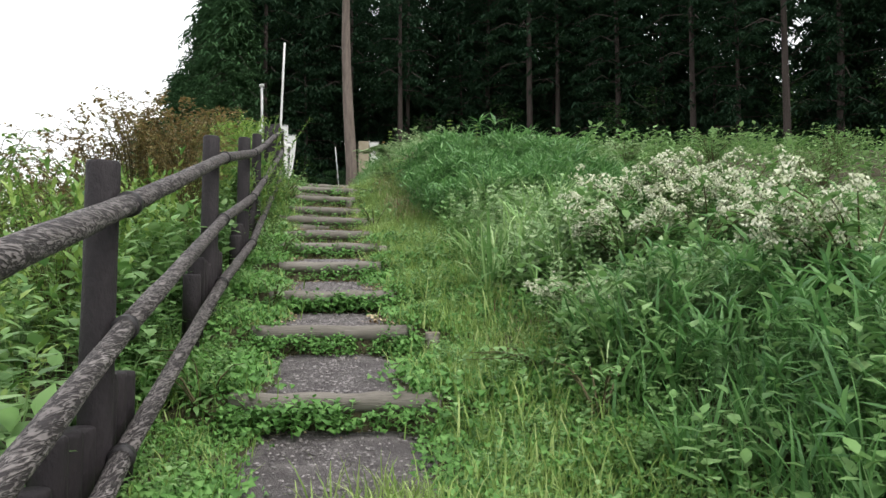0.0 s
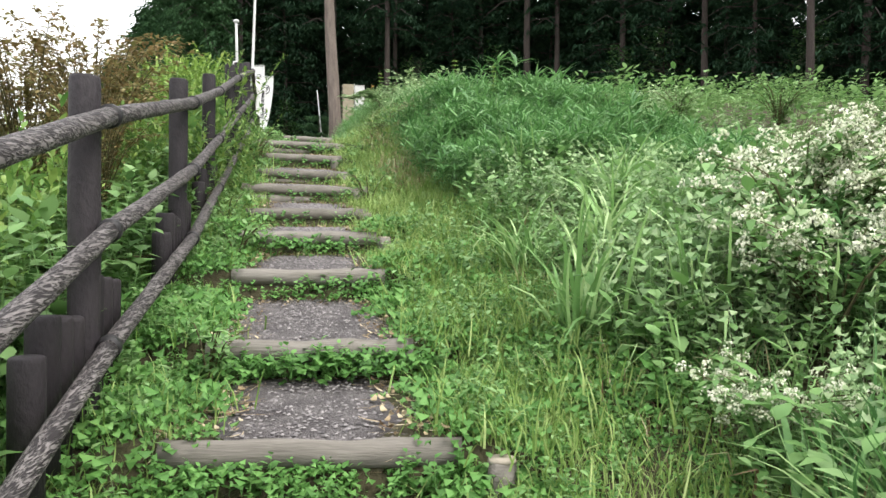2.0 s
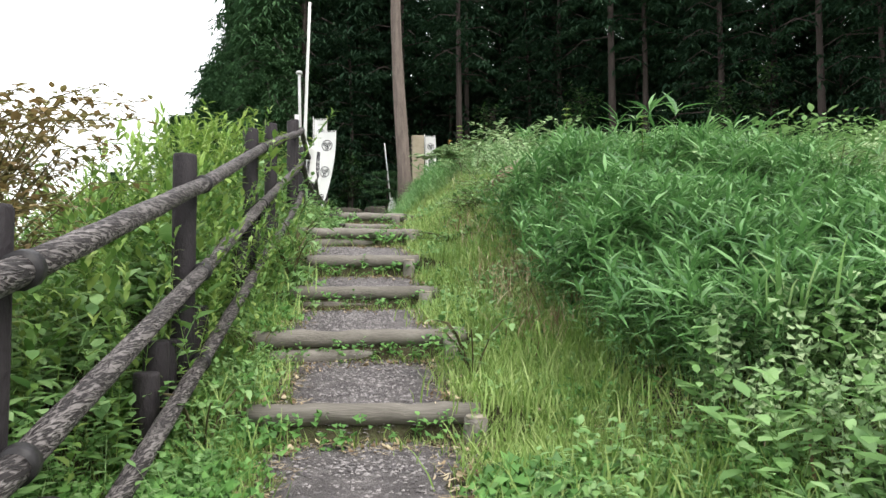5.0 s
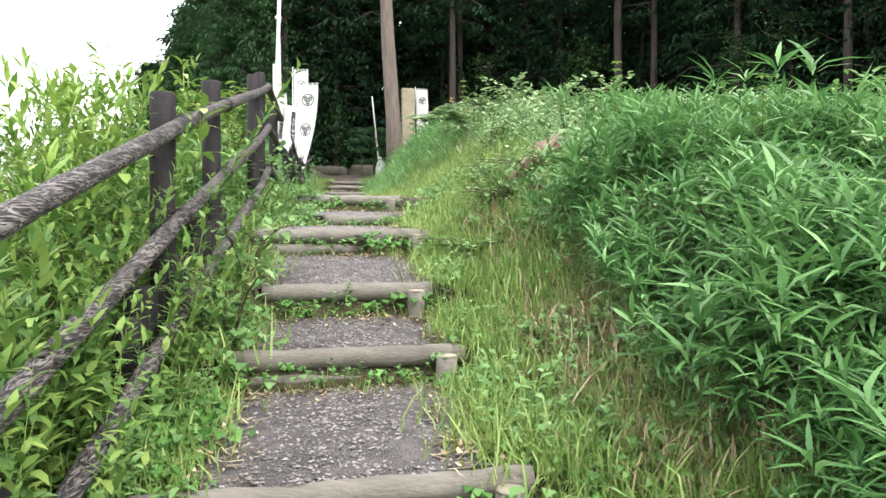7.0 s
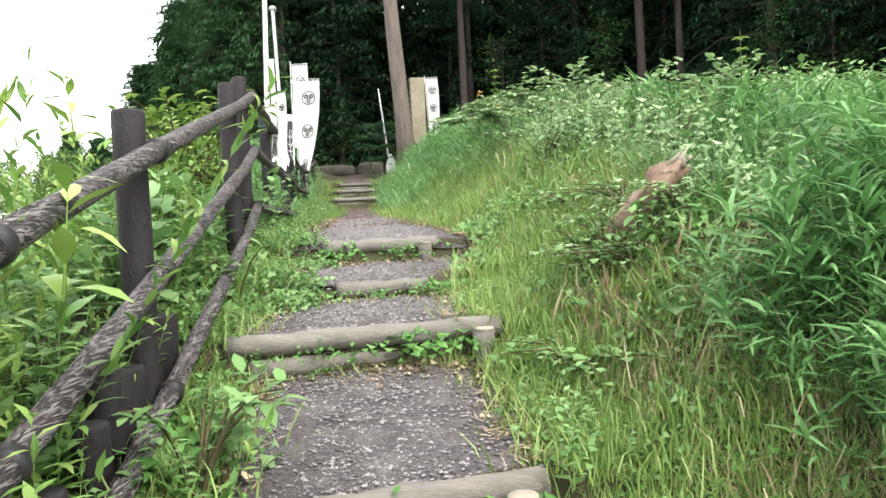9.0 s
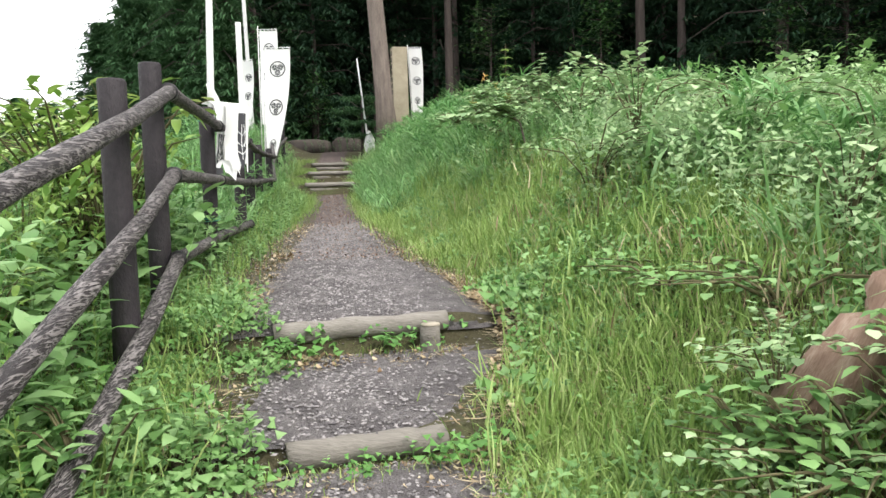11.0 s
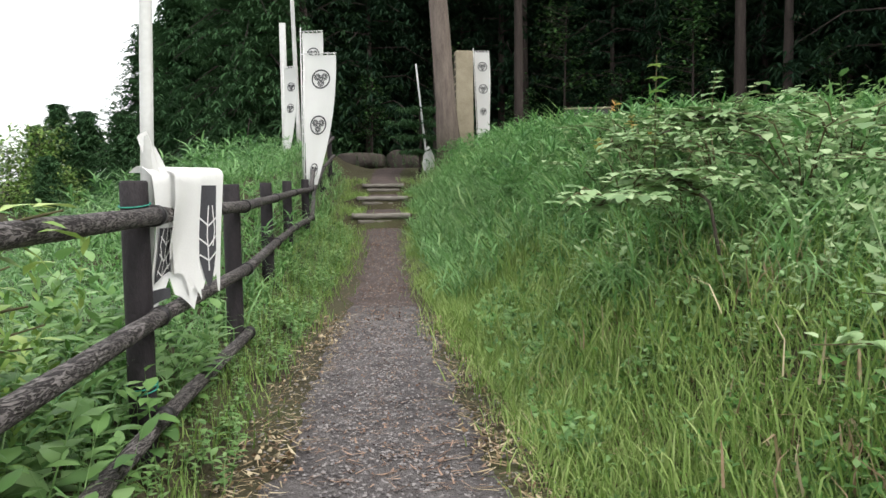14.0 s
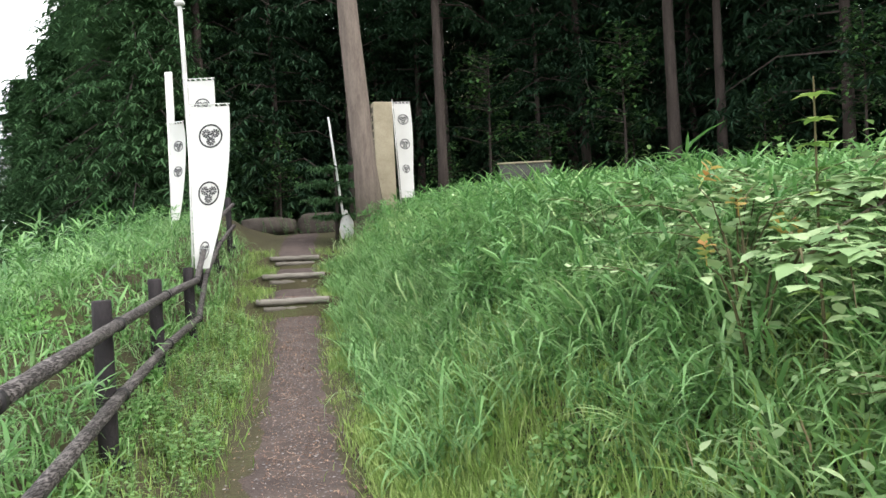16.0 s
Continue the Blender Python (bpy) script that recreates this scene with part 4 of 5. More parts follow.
plants("leafy_verge_weeds", T_SMALL + T_MAT, cat([patchy(1700, 7.5, 17, .6, 2.0, 1.0, -.05, 51), patchy(2000, 16, 23, .9, 2.6, 1.0, -.05, 52), patchy(500, 8, 17, -1.05, -.5, 1.2, 0, 53), spots(70, 14.6, 15.1, -.85, -.3), spots(70, 15.75, 16.2, -.9, -.35), spots(50, 16.3, 17.2, -.95, -.6)]), (.7, 1.6), M_HERB, "leafy weeds among the grass of the bank", "weeds")
plants("bank_edge_bamboo_grass", T_SASA, cat([patchy(1300, 19.8, 27, 1.5, 4.2, .7, -.05, 61), spots(260, 9.6, 13.2, 1.35, 1.7)]), (.6, 1.15), M_SASA, "bamboo grass among the sedge", "bamboo grass")
plants("bank_leafy_weeds", T_HERB, cat([patchy(1500, 19, 29, 1.3, 4.5, .8, .02, 71), patchy(500, 14, 19, 1.6, 3.2, .8, .05, 72)]), (.6, 1.2), M_BRAMBLE, "pale leafy weeds among the sedge", "weeds")
plants("sedge", T_SEDGE, cat([spots(2400, 19.8, 30, 1.5, 3.4), spots(1500, 22.5, 34, .7, 1.7), spots(1100, 18.6, 26, 2.0, 5), patchy(500, 13.5, 18, 2.0, 4, .8, 0, 31)]), (.5, 1.15), M_SEDGE, "dark green sedge with arching blades on the bank", "sedge")

plants("dry_meadow_grass", T_MEADOW, cat([patchy(1100, 10.8, 14.4, 1.1, 2.2, .9, -.1, 81), patchy(500, 15, 20, 1.0, 2.4, .9, .1, 82)]), (.8, 1.5), M_STRAW, "dry brown grass tufts on the bank", "grass", wave=.25)
plants("strap_leaved_grass", [t_tuft(8, .46, .022, (.4, 1.7), .08, 4) for _ in range(6)], cat([spots(330, 2.0, 4.8, 1.4, 3.4), spots(60, 13.0, 14.6, 2.1, 2.9)]), (.6, 1.1), M_SASA, "broad-bladed dark green grass on the bank", "grass")

# the slope below the fence
fs = cat([spots(46, 8.4, 12.9, -1.2, -.98), spots(650, 1, 7.2, -3.6, -1.45), spots(520, 6.8, 12.5, -3.4, -1.3), spots(330, 12.5, 17, -3.4, -1.5), spots(200, 16, 19, -4, -1.4)])
plants("fence_shrubs", T_BUSH, fs, (.65, 1.1), M_SHRUB, "leafy yellow-green shrubs behind the fence", "shrubs", wave=.25)
plants("fence_foot_shrubs", T_FENCE, cat([spots(62, 9.5, 11.9, -1.06, -.74), spots(16, 12.0, 15.5, -1.1, -.86)]), (.55, 1.0), M_SHRUB, "leafy shrubs growing through the fence", "shrubs", wave=.2)
ts = cat([spots(80, 10.9, 12.7, -1.9, -1.1), spots(34, 5, 8, -3.6, -2.0)])
plants("tall_fence_shrubs", T_TALL, ts, (.55, .9), M_SHRUB, "tall leafy shrubs leaning over the fence", "shrubs", wave=.2)
tip = ts + np.stack([rng.normal(0, .15, len(ts)), rng.normal(0, .15, len(ts)), rng.uniform(.75, 1.2, len(ts))], -1)
plants("shrub_tips", T_TIP, tip, (.8, 1.5), M_PALE, "pale yellow young shoots on the shrubs", "shrubs")
plants("slope_weeds", T_HERB, cat([spots(3000, .5, 20, -4, -1.0), spots(1500, 8, 40, -16, -4)]), (.8, 2.0), M_HERB, "mixed weeds below the fence", "weeds")
plants("mound_grass", T_LONG, cat([spots(3600, 17, 36, -7.5, -1.15), spots(1000, 20, 42, -12, -6)]), (.7, 1.3), M_SEDGE, "long grass on the mound behind the fence", "grass", wave=.35)
plants("mound_bamboo_grass", T_SASA, spots(1200, 14, 34, -6, -1.3), (.7, 1.2), M_SASA, "bamboo grass behind the fence", "bamboo grass")
plants("forest_floor_plants", T_BUSH, spots(300, 38, 46, -6, 12), (.5, .9), M_UNDER, "dark undergrowth at the foot of the wood", "undergrowth")


def bush(name, stems, H, spread, leaves, L, W, mat, tip_mat=None, tip_tpls=None, arch=0.3, tip_name="flowers", side=0):
    """A plant of many stems with leaves and, where it has them, flower heads: meshes for stem, foliage and tips."""
    bm = bmesh.new()
    out, tips = [], []
    for k in range(stems):
        a = rng.random() * 6.28
        d = Vector((math.cos(a), math.sin(a), 0))
        h, sp = H * rng.uniform(.65, 1.1), spread * rng.uniform(.3, 1)
        pts = [d * .04 * q + d * sp * (q / 4) ** 1.6 + Vector((0, 0, h * math.sin(min(1, q / 4 * (1 + arch)) * math.pi / 2))) for q in range(5)]
        tube(pts, [.009, .008, .006, .004, .002], 5, bm=bm, cap=False)
        for q in range(leaves):
            f = rng.uniform(.15, 1) * 4
            i = min(3, int(f))
            p = pts[i].lerp(pts[i + 1], f - i)
            s = rng.uniform(.6, 1.2)
            out.append(place(t_leaf(L * s, W * s, rng.uniform(.05, .4)), rot3(rng.random() * 6.28, rng.uniform(-.4, .6)), Vector(p) + Vector(rng.normal(0, .02, 3))))
        if tip_tpls:
            for g in (1.0, .9, .78, .66)[:side + 1]:
                i = min(3, int(g * 3.99))
                p = pts[i].lerp(pts[i + 1], g * 4 - i) + (Vector(rng.normal(0, .05, 3)) if g < 1 else Vector())
                tips.append(place(tip_tpls[int(rng.integers(len(tip_tpls)))], rot3(rng.random() * 6, rng.normal(0, .3)) * rng.uniform(.7, 1.2), p))
    sm = bpy.data.meshes.new("twig_mass")
    bm.to_mesh(sm)
    bm.free()
    sm.materials.append(M_STEM)
    made = [("twig_mass", shade(sm)), ("foliage", mesh_from("foliage", *join(out), mat))]
    if tips:
        made.append((tip_name, mesh_from(tip_name, *join(tips), tip_mat)))
    return name, made


def plant(kind, x, y, label, category, group="", s=1.0, yaw=None, lift=0.0):
    name, meshes = kind
    base = new(name)
    base.location = (x, y, gz(x, y) - .02 + lift)
    base.rotation_euler, base.scale = (0, 0, rng.random() * 6.28 if yaw is None else yaw), (s, s, s)
    tagged(base, label, category, group)
    for nm, me in meshes:
        ob = new(nm, me)
        ob.parent = base
        if nm in ("twig_mass", "foliage", "flower_mass", "tussock", "turning_leaves"):
            tagged(ob, kind="stuff")
    return base


def t_head(n, r):
    out = []
    for _ in range(n):
        a, d = rng.random() * 6.28, r * math.sqrt(rng.random())
        out.append(place(t_diamond(.022, .018, .2), rot3(rng.random() * 6.28, rng.uniform(-.3, .5)), (d * math.cos(a), d * math.sin(a), .05 * (1 - (d / r) ** 2) + rng.uniform(-.02, .02))))
    return join(out)


HEADS = [t_head(int(n), r) for n, r in ((26, .055), (20, .045), (14, .035), (30, .06), (10, .04))]
FLOWERY = [bush("flowering_weed", 26, .7, .45, 26, .1, .05, M_HERB, M_FLOWER, HEADS, .0, side=2, tip_name="flower_mass") for _ in range(3)]
for k, (x, y, s) in enumerate(((.8, 4.9, .5), (1.35, 5.5, .8), (1.9, 5.6, .9), (1.6, 6.2, 1.0), (2.2, 6.1, 1.0), (1.9, 6.8, 1.1), (2.6, 6.7, 1.1), (2.3, 7.3, 1.1), (2.75, 5.9, .9))):
    plant(FLOWERY[k % 3], x, y, "tall weed with clusters of small white flowers", "flowering weed", "white flowering weeds", s)
plant(FLOWERY[1], 2.25, 4.0, "tall white umbel-flowered weed above the others", "flowering weed", "white flowering weeds", 1.15)
REDDISH = [bush("rusty_shrub", 34, 2.1, 1.0, 66, .08, .042, M_RUST, arch=.15) for _ in range(2)]
GREENISH = [bush("green_shrub", 34, 1.8, .9, 30, .085, .045, M_SHRUB, arch=.2) for _ in range(2)]
for k, (x, y, s) in enumerate(((-3.0, 8.5, .9), (-3.4, 8.2, .98), (-3.9, 8.6, .98), (-3.3, 9.1, .95), (-3.7, 9.5, .98), (-4.5, 8.9, 1.0), (-4.3, 8.0, .88), (-5.2, 9.6, 1.05), (-2.75, 7.9, .65))):
    plant(REDDISH[k % 2], x, y, "rusty brown leafy shrub on the slope", "shrub", "rusty shrubs", s * .85)
for k, (x, y, s) in enumerate(((-3.3, 6.0, .7), (-4.0, 6.4, .95), (-4.8, 7.4, 1.15), (-2.6, 5.0, .5), (-4.0, 11.4, .7), (-4.6, 16.6, .5))):
    plant(GREENISH[k % 2], x, y, "yellow-green leafy shrub below the fence", "shrub", "slope shrubs", s)


def clump(n, L, W):
    v = t_tuft(n, L, W, (.9, 2.9), .07, 6)
    return "grass_clump", [("tussock", mesh_from("tussock", *v, M_REED))]


CLUMPS = [clump(70, .9, .021) for _ in range(3)]
for k, (x, y, s) in enumerate(((.45, 6.1, 1.0), (.75, 6.9, 1.1), (.3, 7.3, .9), (1.05, 7.9, 1.0), (1.3, 8.5, 1.0), (.9, 4.2, .8), (.55, 9.4, .9), (-.95, 21.8, .9), (-1.3, 23.6, 1.0), (-1.7, 25.3, 1.1), (-2.0, 26.8, 1.0), (-1.2, 26.2, 1.1), (-.5, 25.0, 1.0), (-1.9, 20.4, .7), (-2.35, 22.6, .7), (.3, 13.8, .9), (-2.2, 20.6, .5), (-2.5, 21.6, .55), (-2.6, 23.2, .55), (-2.9, 24.2, .6), (-3.1, 25.6, .65), (-2.3, 24.6, .75), (-1.8, 22.3, .7), (-2.7, 26.6, .7), (-3.3, 27.4, .7), (-1.5, 19.4, .5), (-2.0, 21.3, .6), (.95, 5.9, .8))):
    plant(CLUMPS[k % 3], x, y, "clump of long arching grass blades", "grass clump", "long grass clumps", s)

BRAMBLES = [bush("bramble", 12, .75, .75, 20, .085, .075, M_BRAMBLE, arch=.5) for _ in range(3)]
for k, (x, y, s) in enumerate(((-1.15, 20.6, 0.79), (-0.85, 19.9, 0.86), (-1.5, 21.6, 0.79), (-0.75, 21.2, 0.86), (-0.4, 20.4, 0.94), (-0.6, 18.4, 1), (-1.1, 17.6, 0.8), (-0.2, 17.2, 0.9), (0.2, 16.3, 0.9), (-0.3, 19.4, 0.79), (-0.35, 15.6, 0.7), (-1, 14.75, 0.5), (-0.6, 14.35, 0.5), (-1.15, 14.3, 0.45), (-1.35, 22.9, 0.72), (-1.75, 21.9, 0.58), (-1, 22.2, 0.79), (-1.45, 20.2, 0.58), (-0.9, 21.9, 0.86), (-1.7, 23.3, 0.65))):
    plant(BRAMBLES[k % 3], x, y, "pale green bramble with arching stems", "bramble", "brambles on the bank", s)
TURNING = bush("turning_sapling", 5, .8, .12, 12, .11, .07, M_BRAMBLE, M_ORANGE, [t_herb(.12, 9, .075, .05, .6)], .0, "turning_leaves")
plant(TURNING, -1.66, 21.1, "young sapling with orange turning leaves", "sapling", s=1.0)


T_LOBED = join([place(t_leaf(.1, .075, .25), rot3(0, .05), (0, 0, 0)), place(t_leaf(.075, .05, .2), rot3(.8, .05), (0, .01, 0)), place(t_leaf(.075, .05, .2), rot3(-.8, .05), (0, .01, 0))])


def arching_bramble(stem, shoots, r=.016):
    """One bent woody stem, with upright shoots and level sprays of lobed leaves."""
    x0, y0 = stem[0][:2]
    base = new("arching_bramble")
    base.location = (x0, y0, gz(x0, y0) - .03)
    tagged(base, "arching bramble with brown thorny stem and pale lobed leaves", "bramble", "arching brambles")
    o = base.location
    main = [Vector((0, 0, -.03))] + [Vector(p) - o for p in stem[1:]]
    bm = tube(main, [r * (1 - .8 * i / (len(main) - 1)) for i in range(len(main))], 8, rough=.2, seed=4)
    for i in range(len(main) - 1):
        for f in (.2, .4, .6, .8):
            p = main[i].lerp(main[i + 1], f)
            d = Vector(rng.normal(0, 1, 3)).normalized() * .025
            tube([p, p + d], [.004, .0008], 4, bm=bm, cap=False)
    part("stem", bm, M_BARK, base)
    lines = [[Vector(p) - o for p in s] for s in shoots]
    out, tw = [], bmesh.new()
    for i in range(1, len(main) - 1):
        for q in range(7):
            p = main[i].lerp(main[i + 1], rng.random())
            a = rng.random() * 6.28
            le = rng.uniform(.15, .38)
            lines.append([p, p + Vector((math.cos(a) * le * .6, math.sin(a) * le * .6, .06)), p + Vector((math.cos(a) * le, math.sin(a) * le, rng.uniform(-.08, .06)))])
    for ln in lines:
        tube(ln, [.006, .004, .002][:len(ln)], 5, bm=tw, cap=False)
        n = max(5, int(sum((b - a).length for a, b in zip(ln, ln[1:])) / .035))
        for q in range(n):
            f = (q + .7) / n * (len(ln) - 1)
            i = min(len(ln) - 2, int(f))
            p = ln[i].lerp(ln[i + 1], f - i)
            d = ln[i + 1] - ln[i]
            yaw = math.atan2(-d.x, d.y) + (1.2 if q % 2 else -1.2) + rng.normal(0, .35)
            out.append(place(T_LOBED, rot3(yaw, rng.normal(.05, .2)) * rng.uniform(.7, 1.25), p))
    tagged(part("twig_mass", tw, M_STEM, base), kind="stuff")
    lv = new("foliage", mesh_from("foliage", *join(out), M_BRAMBLE))
    lv.parent = base
    tagged(lv, kind="stuff")


arching_bramble([(-.45, 21.0, 5.2), (-.62, 21.02, 5.55), (-.85, 21.02, 5.86), (-1.15, 20.9, 5.88), (-1.48, 20.75, 5.76), (-1.9, 20.3, 5.62)],
                [[(-1.11, 20.9, 5.88), (-1.11, 20.9, 6.03), (-1.08, 20.88, 6.2)], [(-.95, 20.95, 5.88), (-.9, 20.9, 6.0), (-.84, 20.8, 6.1)], [(-.6, 21.02, 5.5), (-.75, 20.8, 5.66), (-1.0, 20.6, 5.64)], [(-1.48, 20.75, 5.76), (-1.6, 20.5, 5.7), (-1.75, 20.2, 5.5)]])
arching_bramble([(.25, 21.5, 5.1), (.15, 21.45, 5.5), (.0, 21.35, 5.72), (-.25, 21.2, 5.78), (-.6, 20.9, 5.66)],
                [[(-.1, 21.3, 5.75), (-.12, 21.3, 5.9), (-.1, 21.28, 6.05)], [(-.4, 21.1, 5.74), (-.42, 21.1, 5.88), (-.5, 21.05, 5.98)]])
arching_bramble([(-1.35, 19.6, 5), (-1.45, 19.55, 5.3), (-1.6, 19.5, 5.42), (-1.85, 19.4, 5.4), (-2.15, 19.2, 5.25)],
                [[(-1.6, 19.5, 5.42), (-1.58, 19.5, 5.5), (-1.55, 19.45, 5.6)]], .011)


def pinnate(n, L):
    out = []
    for q in range(n):
        for s in (-2, -1, 0, 1, 2):
            out.append(place(t_leaf(L * (1.1 - .06 * q), L * .3, .3), rot3(q * 2.1 + s * 1.26, .25), (0, 0, .3 + .095 * q)))
    bm = bmesh.new()
    tube([(0, 0, 0), (.01, 0, .5), (0, 0, .28 + .095 * n)], [.009, .006, .003], 6, bm=bm)
    sm = bpy.data.meshes.new("stem")
    bm.to_mesh(sm)
    bm.free()
    sm.materials.append(M_STEM)
    return "slender_sapling", [("stem", sm), ("foliage", mesh_from("foliage", *join(out), M_SHRUB))]


for x, y, s in ((-1.5, 20.85, .95), (.15, 15.7, .82), (.6, 13.0, .7)):
    plant(pinnate(10, .15), x, y, "slender upright sapling with paired bright leaves", "sapling", "slender saplings", s)
SHOOT = ("tall_bamboo_shoot", [("tussock", mesh_from("tussock", *join([place(t_sasa(.9, 18, .3, .032), rot3(k, 0), (.05 * k, .03 * k, 0)) for k in range(2)]), M_SASA))])
for x, y, s in ((.95, 12.9, 1.0), (1.35, 12.3, .95), (.55, 13.6, .8), (1.9, 10.6, .9), (.2, 11.3, .8), (2.2, 11.9, .9)):
    plant(SHOOT, x, y, "tall bamboo grass shoot above the bank", "bamboo grass", "tall bamboo shoots", s)
BROAD = [bush("broad_leaved_weed", 6, .42, .15, 14, .1, .045, M_HERB, arch=.1) for _ in range(2)]
for k, (x, y) in enumerate(((.05, 12.0), (-.2, 11.3), (-.95, 10.2), (.75, 3.6), (-1.02, 14.4), (-.9, 14.3), (-.76, 14.38), (-.62, 14.45), (-1.12, 14.55), (-1.25, 3.9), (-1.35, 5.9), (-1.75, 8.0), (-2.5, 11.9), (-2.65, 12.6), (-2.15, 9.2), (-2.3, 10.4), (-3.2, 14.6))):
    plant(BROAD[k % 2], x, y, "broad-leaved green weed beside the path", "weed", "broad-leaved weeds", rng.uniform(.7, 1.1))

YOUNG = [bush("pale_shrub", 16, .75, .3, 20, .1, .04, M_PALE, arch=.1) for _ in range(2)]
for k, (x, y, s) in enumerate(((-4.25, 16.95, 1.45), (-4.4, 17.4, 1.6), (-4.6, 17.9, 1.4), (-4.5, 17.05, 1.6), (-4.75, 17.6, 1.7), (-4.75, 18.1, .9), (-3.75, 14.3, .7), (-3.95, 15.2, .7), (-3.35, 12.4, .8), (-3.0, 10.9, .8), (-3.15, 11.6, .9))):
    plant(YOUNG[k % 2], x, y, "pale yellow-green young shrub behind the fence", "shrub", "pale shrubs", s)
VINE = [bush("vine", 12, .2, .45, 14, .055, .055, M_HERB, arch=.6) for _ in range(2)]
for k, (x, y, s) in enumerate(((-1.05, 15.9, .9), (-.75, 15.3, 1.0), (-1.3, 13.7, .9), (-.9, 14.3, 1.0), (.2, 10.9, .9), (.55, 4.4, .8), (-1.75, 4.3, .8), (-2.35, 7.0, 1.0))):
    plant(VINE[k % 2], x, y, "low vine with round pale leaves among grass", "vine", "low vines", s)

# leafy bushes along the crest of the bank
CREST = [bush("bank_bush", 26, .95, .6, 26, .085, .045, M_HERB, arch=.2) for _ in range(2)] + [bush("bank_bush", 22, .8, .6, 26, .08, .06, M_BRAMBLE, arch=.3)]
for k, (x, y, s) in enumerate(((2.6, 9.0, .9), (3.4, 10.2, 1.1), (4.4, 9.6, 1.2), (5.4, 11.0, 1.3), (2.2, 12.6, .9), (3.3, 13.2, 1.1), (4.9, 13.4, 1.2), (1.2, 14.6, .9), (2.4, 15.6, 1.0), (6.4, 12.4, 1.3), (1.0, 17.6, .9), (.3, 19.6, .8), (7.5, 14.0, 1.3), (3.6, 7.6, .9), (4.8, 8.0, 1.0), (6.2, 9.4, 1.2))):
    plant(CREST[k % 3], x, y, "leafy green bush on the crest of the bank", "bush", "bank bushes", s * .68)

# broken tree stump on the bank
st = new("tree_stump")
st.location = (-.76, 14.65, gz(-.76, 14.65) + .16)
st.scale = (.76, .76, .74)
st.rotation_euler = (0, .35, 0)
tagged(st, "broken tree stump with a pale torn top in weeds", "stump")
bm = tube([(-.12, 0, -.4), (.02, 0, .08), (.03, 0, .15), (.05, .01, .22), (.07, .02, .28), (.12, .03, .42)], [.19, .15, .125, .13, .1, .07], 18, rough=.9, seed=3)
part("trunk", bm, M_DEADWOOD, st, "reddish rotten wood")
bm = bmesh.new()
tube([(.118, .03, .41), (.13, .03, .44), (.14, .04, .47)], [.07, .04, .012], 10, bm=bm, rough=.5)
for k in range(7):
    a = k * .9
    p = Vector((.1 + .06 * math.cos(a), .03 + .06 * math.sin(a), .33 + .01 * k))
    tube([p, p + Vector((.03, .01 * math.sin(a * 3), .08)), p + Vector((.05, .02 * math.sin(a * 3), .1 + .035 * (k % 3)))], [.026, .018, .003], 5, bm=bm, rough=.5, seed=k)
part("torn_wood", bm, M_ENDGRAIN, st, "pale torn wood")

# small pine beside the tall trunk
spine = new("small_pine")
spine.location = (-5.35, 36.9, gz(-5.35, 36.9))
tagged(spine, "small pine with flat layered branches", "pine")
bm = tube([(0, 0, -.1), (.05, 0, 1.0), (.02, 0, 2.0)], [.05, .04, .02], 8)
out = []
for q, (zz, r) in enumerate(((.7, .55), (1.1, .8), (1.5, .9), (1.9, .6))):
    for a in np.linspace(0, 6.28, 9)[:-1]:
        d = Vector((math.cos(a + q), math.sin(a + q), .05))
        tube([Vector((.03, 0, zz)), Vector((.03, 0, zz)) + d * r], [.015, .006], 5, bm=bm, cap=False)
        for g in np.linspace(.3, 1, 5):
            out.append(place(t_spray[int(rng.integers(5))], rot3(a + q - 1.57, .05) * .6, Vector((.03, 0, zz)) + d * r * g))
part("trunk", bm, M_BARKD, spine)
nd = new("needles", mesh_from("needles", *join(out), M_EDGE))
nd.parent = spine

# gravel stones
def chips(n, y0, y1, spread=1.0):
    y = rng.uniform(y0, y1, n)
    u = rng.normal(0, .55, n) * gravel_half(y) * spread
    return on_ground(u + cx(y), y, .02)


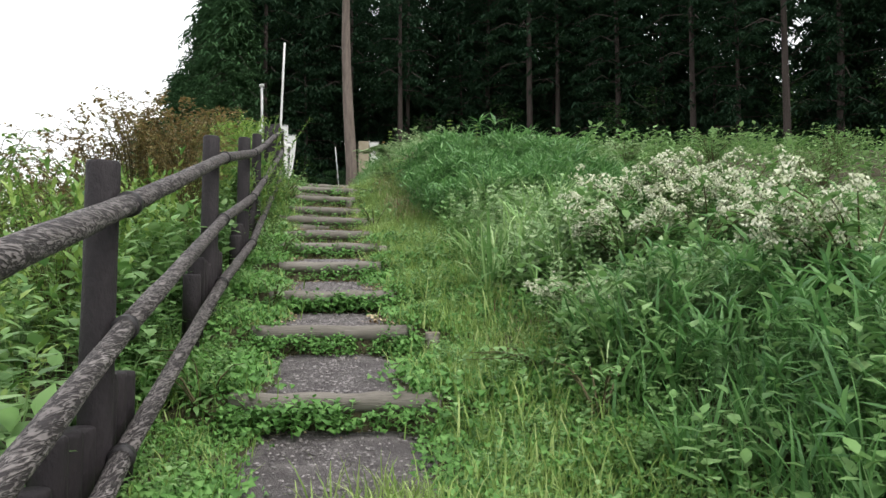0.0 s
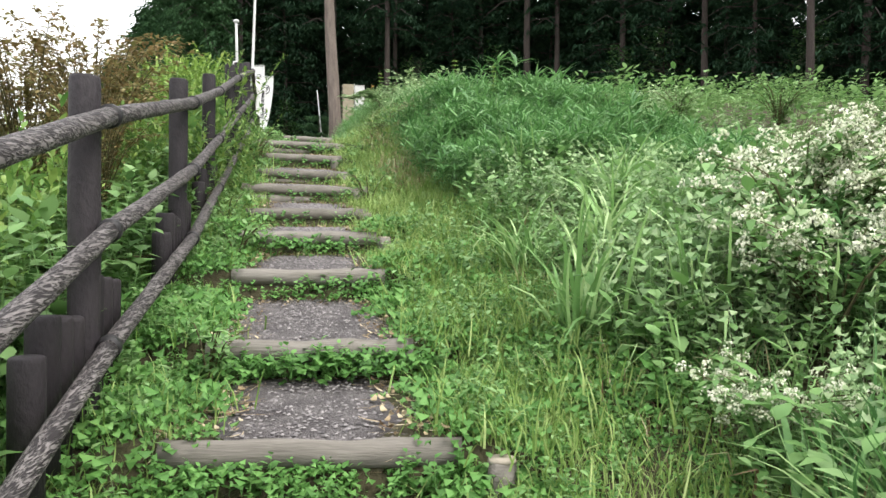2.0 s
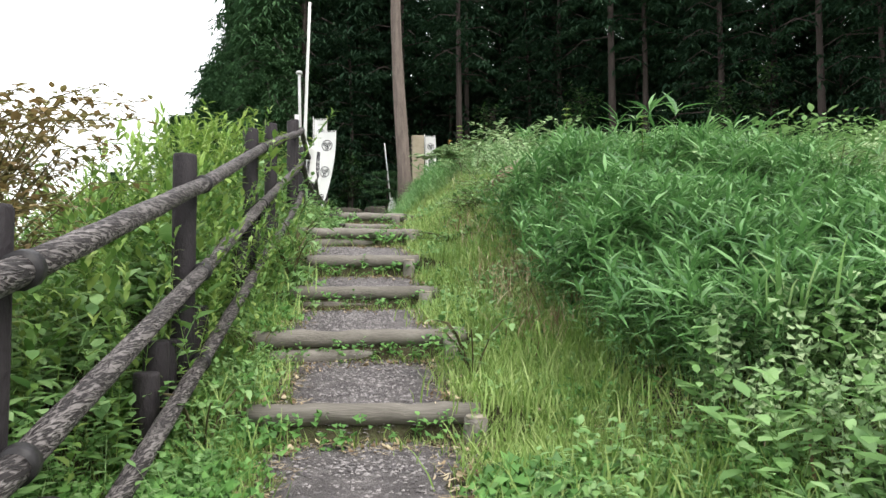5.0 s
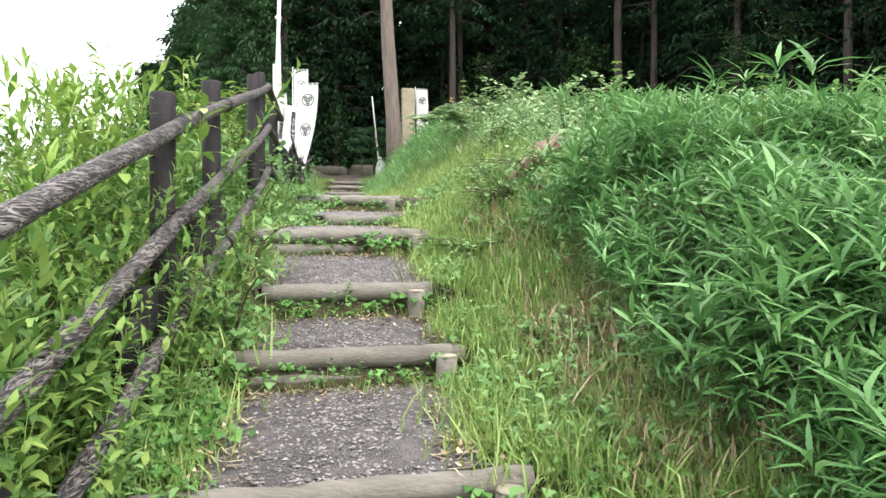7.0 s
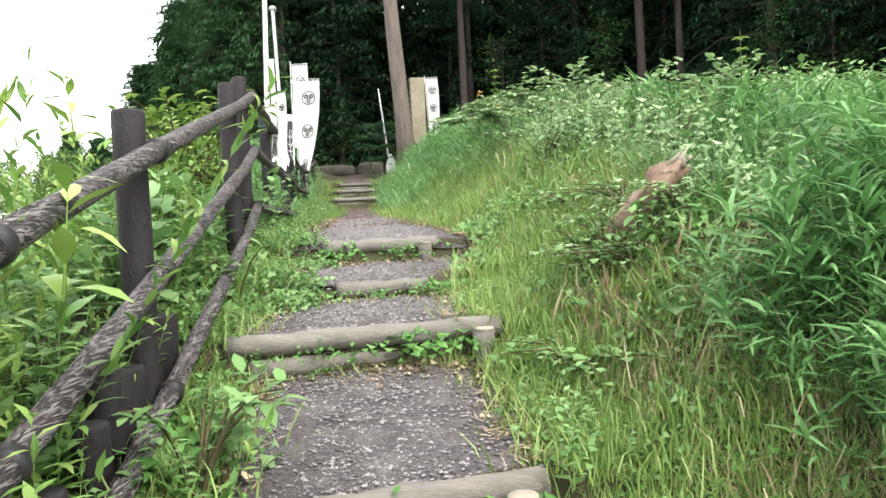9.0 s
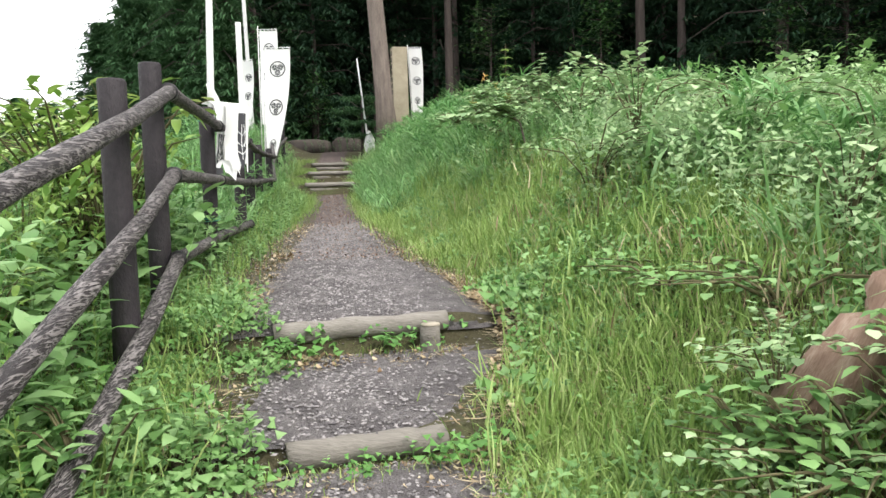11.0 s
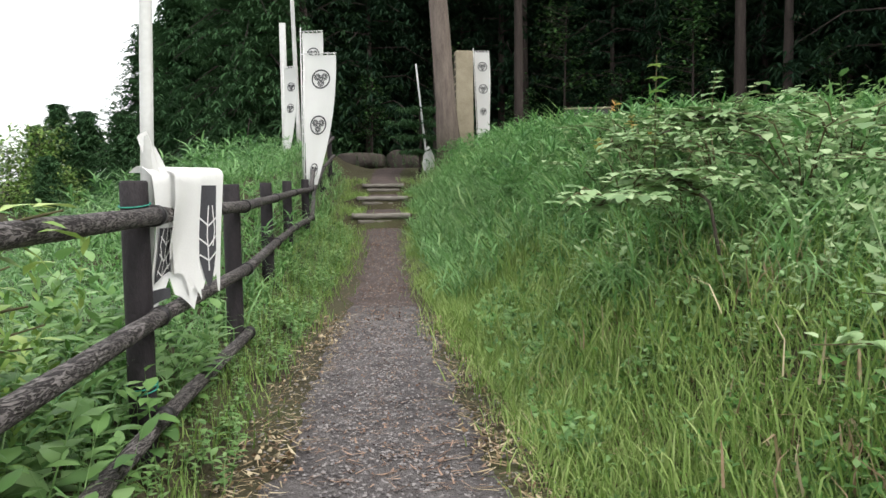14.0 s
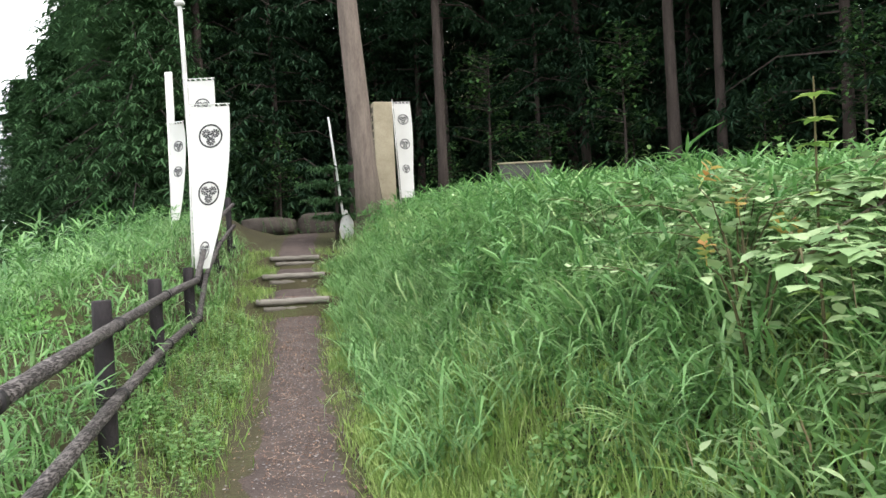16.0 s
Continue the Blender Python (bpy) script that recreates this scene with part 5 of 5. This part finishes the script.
T_STONE = []
for _ in range(8):
    v = np.array([[1, 0, 0], [-1, 0, 0], [0, 1, 0], [0, -1, 0], [.2, .1, 1]]) * rng.uniform(.5, 1.3, (5, 1)) * np.array([.013, .009, .006])
    T_STONE.append((v, np.array([[0, 2, 4], [2, 1, 4], [1, 3, 4], [3, 0, 4]])))
plants("gravel", T_STONE, cat([chips(24000, 1.5, 22), chips(13000, 9, 22), chips(2500, 22, 31)]) - np.array([0, 0, .004]), (.4, 1.2), M_STONE, "loose grey gravel chips on the path", "gravel", .4, 0)
T_CHIP = [t_blade(.07, .008, .8, 2), t_lance(.05, .016, .1), t_blade(.1, .004, .5, 2)]
T_CHIP = [(v[:, [0, 2, 1]] * np.array([1, 1, .3]), f) for v, f in T_CHIP]
rs = []
for i, sy in enumerate(STEPS[:14]):
    n = 40 if i < 5 else 420
    y = sy - .05 - np.abs(rng.normal(0, .11, n))
    u = rng.uniform(-.62, .62, n)
    rs.append(on_ground(u + cx(y), y + slant(y) * u, -.02))
riser_straw = cat(rs)
plants("dry_straw", T_CHIP, cat([riser_straw, spots(16000, 5, 22, -.85, .85, edge), spots(5000, 15.3, 18, .7, 1.3, edge), patchy(13000, 9, 17.5, .8, 2.6, .9, .03, 1), patchy(1200, 5, 9, .8, 2.2, .8, .1, 1)]) + np.array([0, 0, .035]), (.7, 1.6), M_STRAW, "dry cut grass along the path edges", "straw", .4)
plants("bark_chips", T_CHIP, chips(5000, 18.5, 31) + np.array([0, 0, .005]), (.5, 1.1), M_CHIP, "reddish bark chips and needles on the path", "bark chips", .4)
dry = np.concatenate([spots(3600, 10.6, 14.3, 1.1, 2.0), spots(1500, 15, 19, 1.0, 1.9)])
plants("bank_straw", T_CHIP, dry + np.array([0, 0, .05]), (.9, 2.2), M_STRAW, "dry brown grass litter on the bank", "straw", .5)
plants("dry_grass", T_GRASS, np.concatenate([spots(360, 10.6, 14.3, 1.1, 2.0), spots(120, 4.5, 9, 1.2, 2.0), spots(120, 15, 21, .9, 2.0)]), (.7, 1.6), M_STRAW, "tufts of dry brown grass on the bank", "grass")
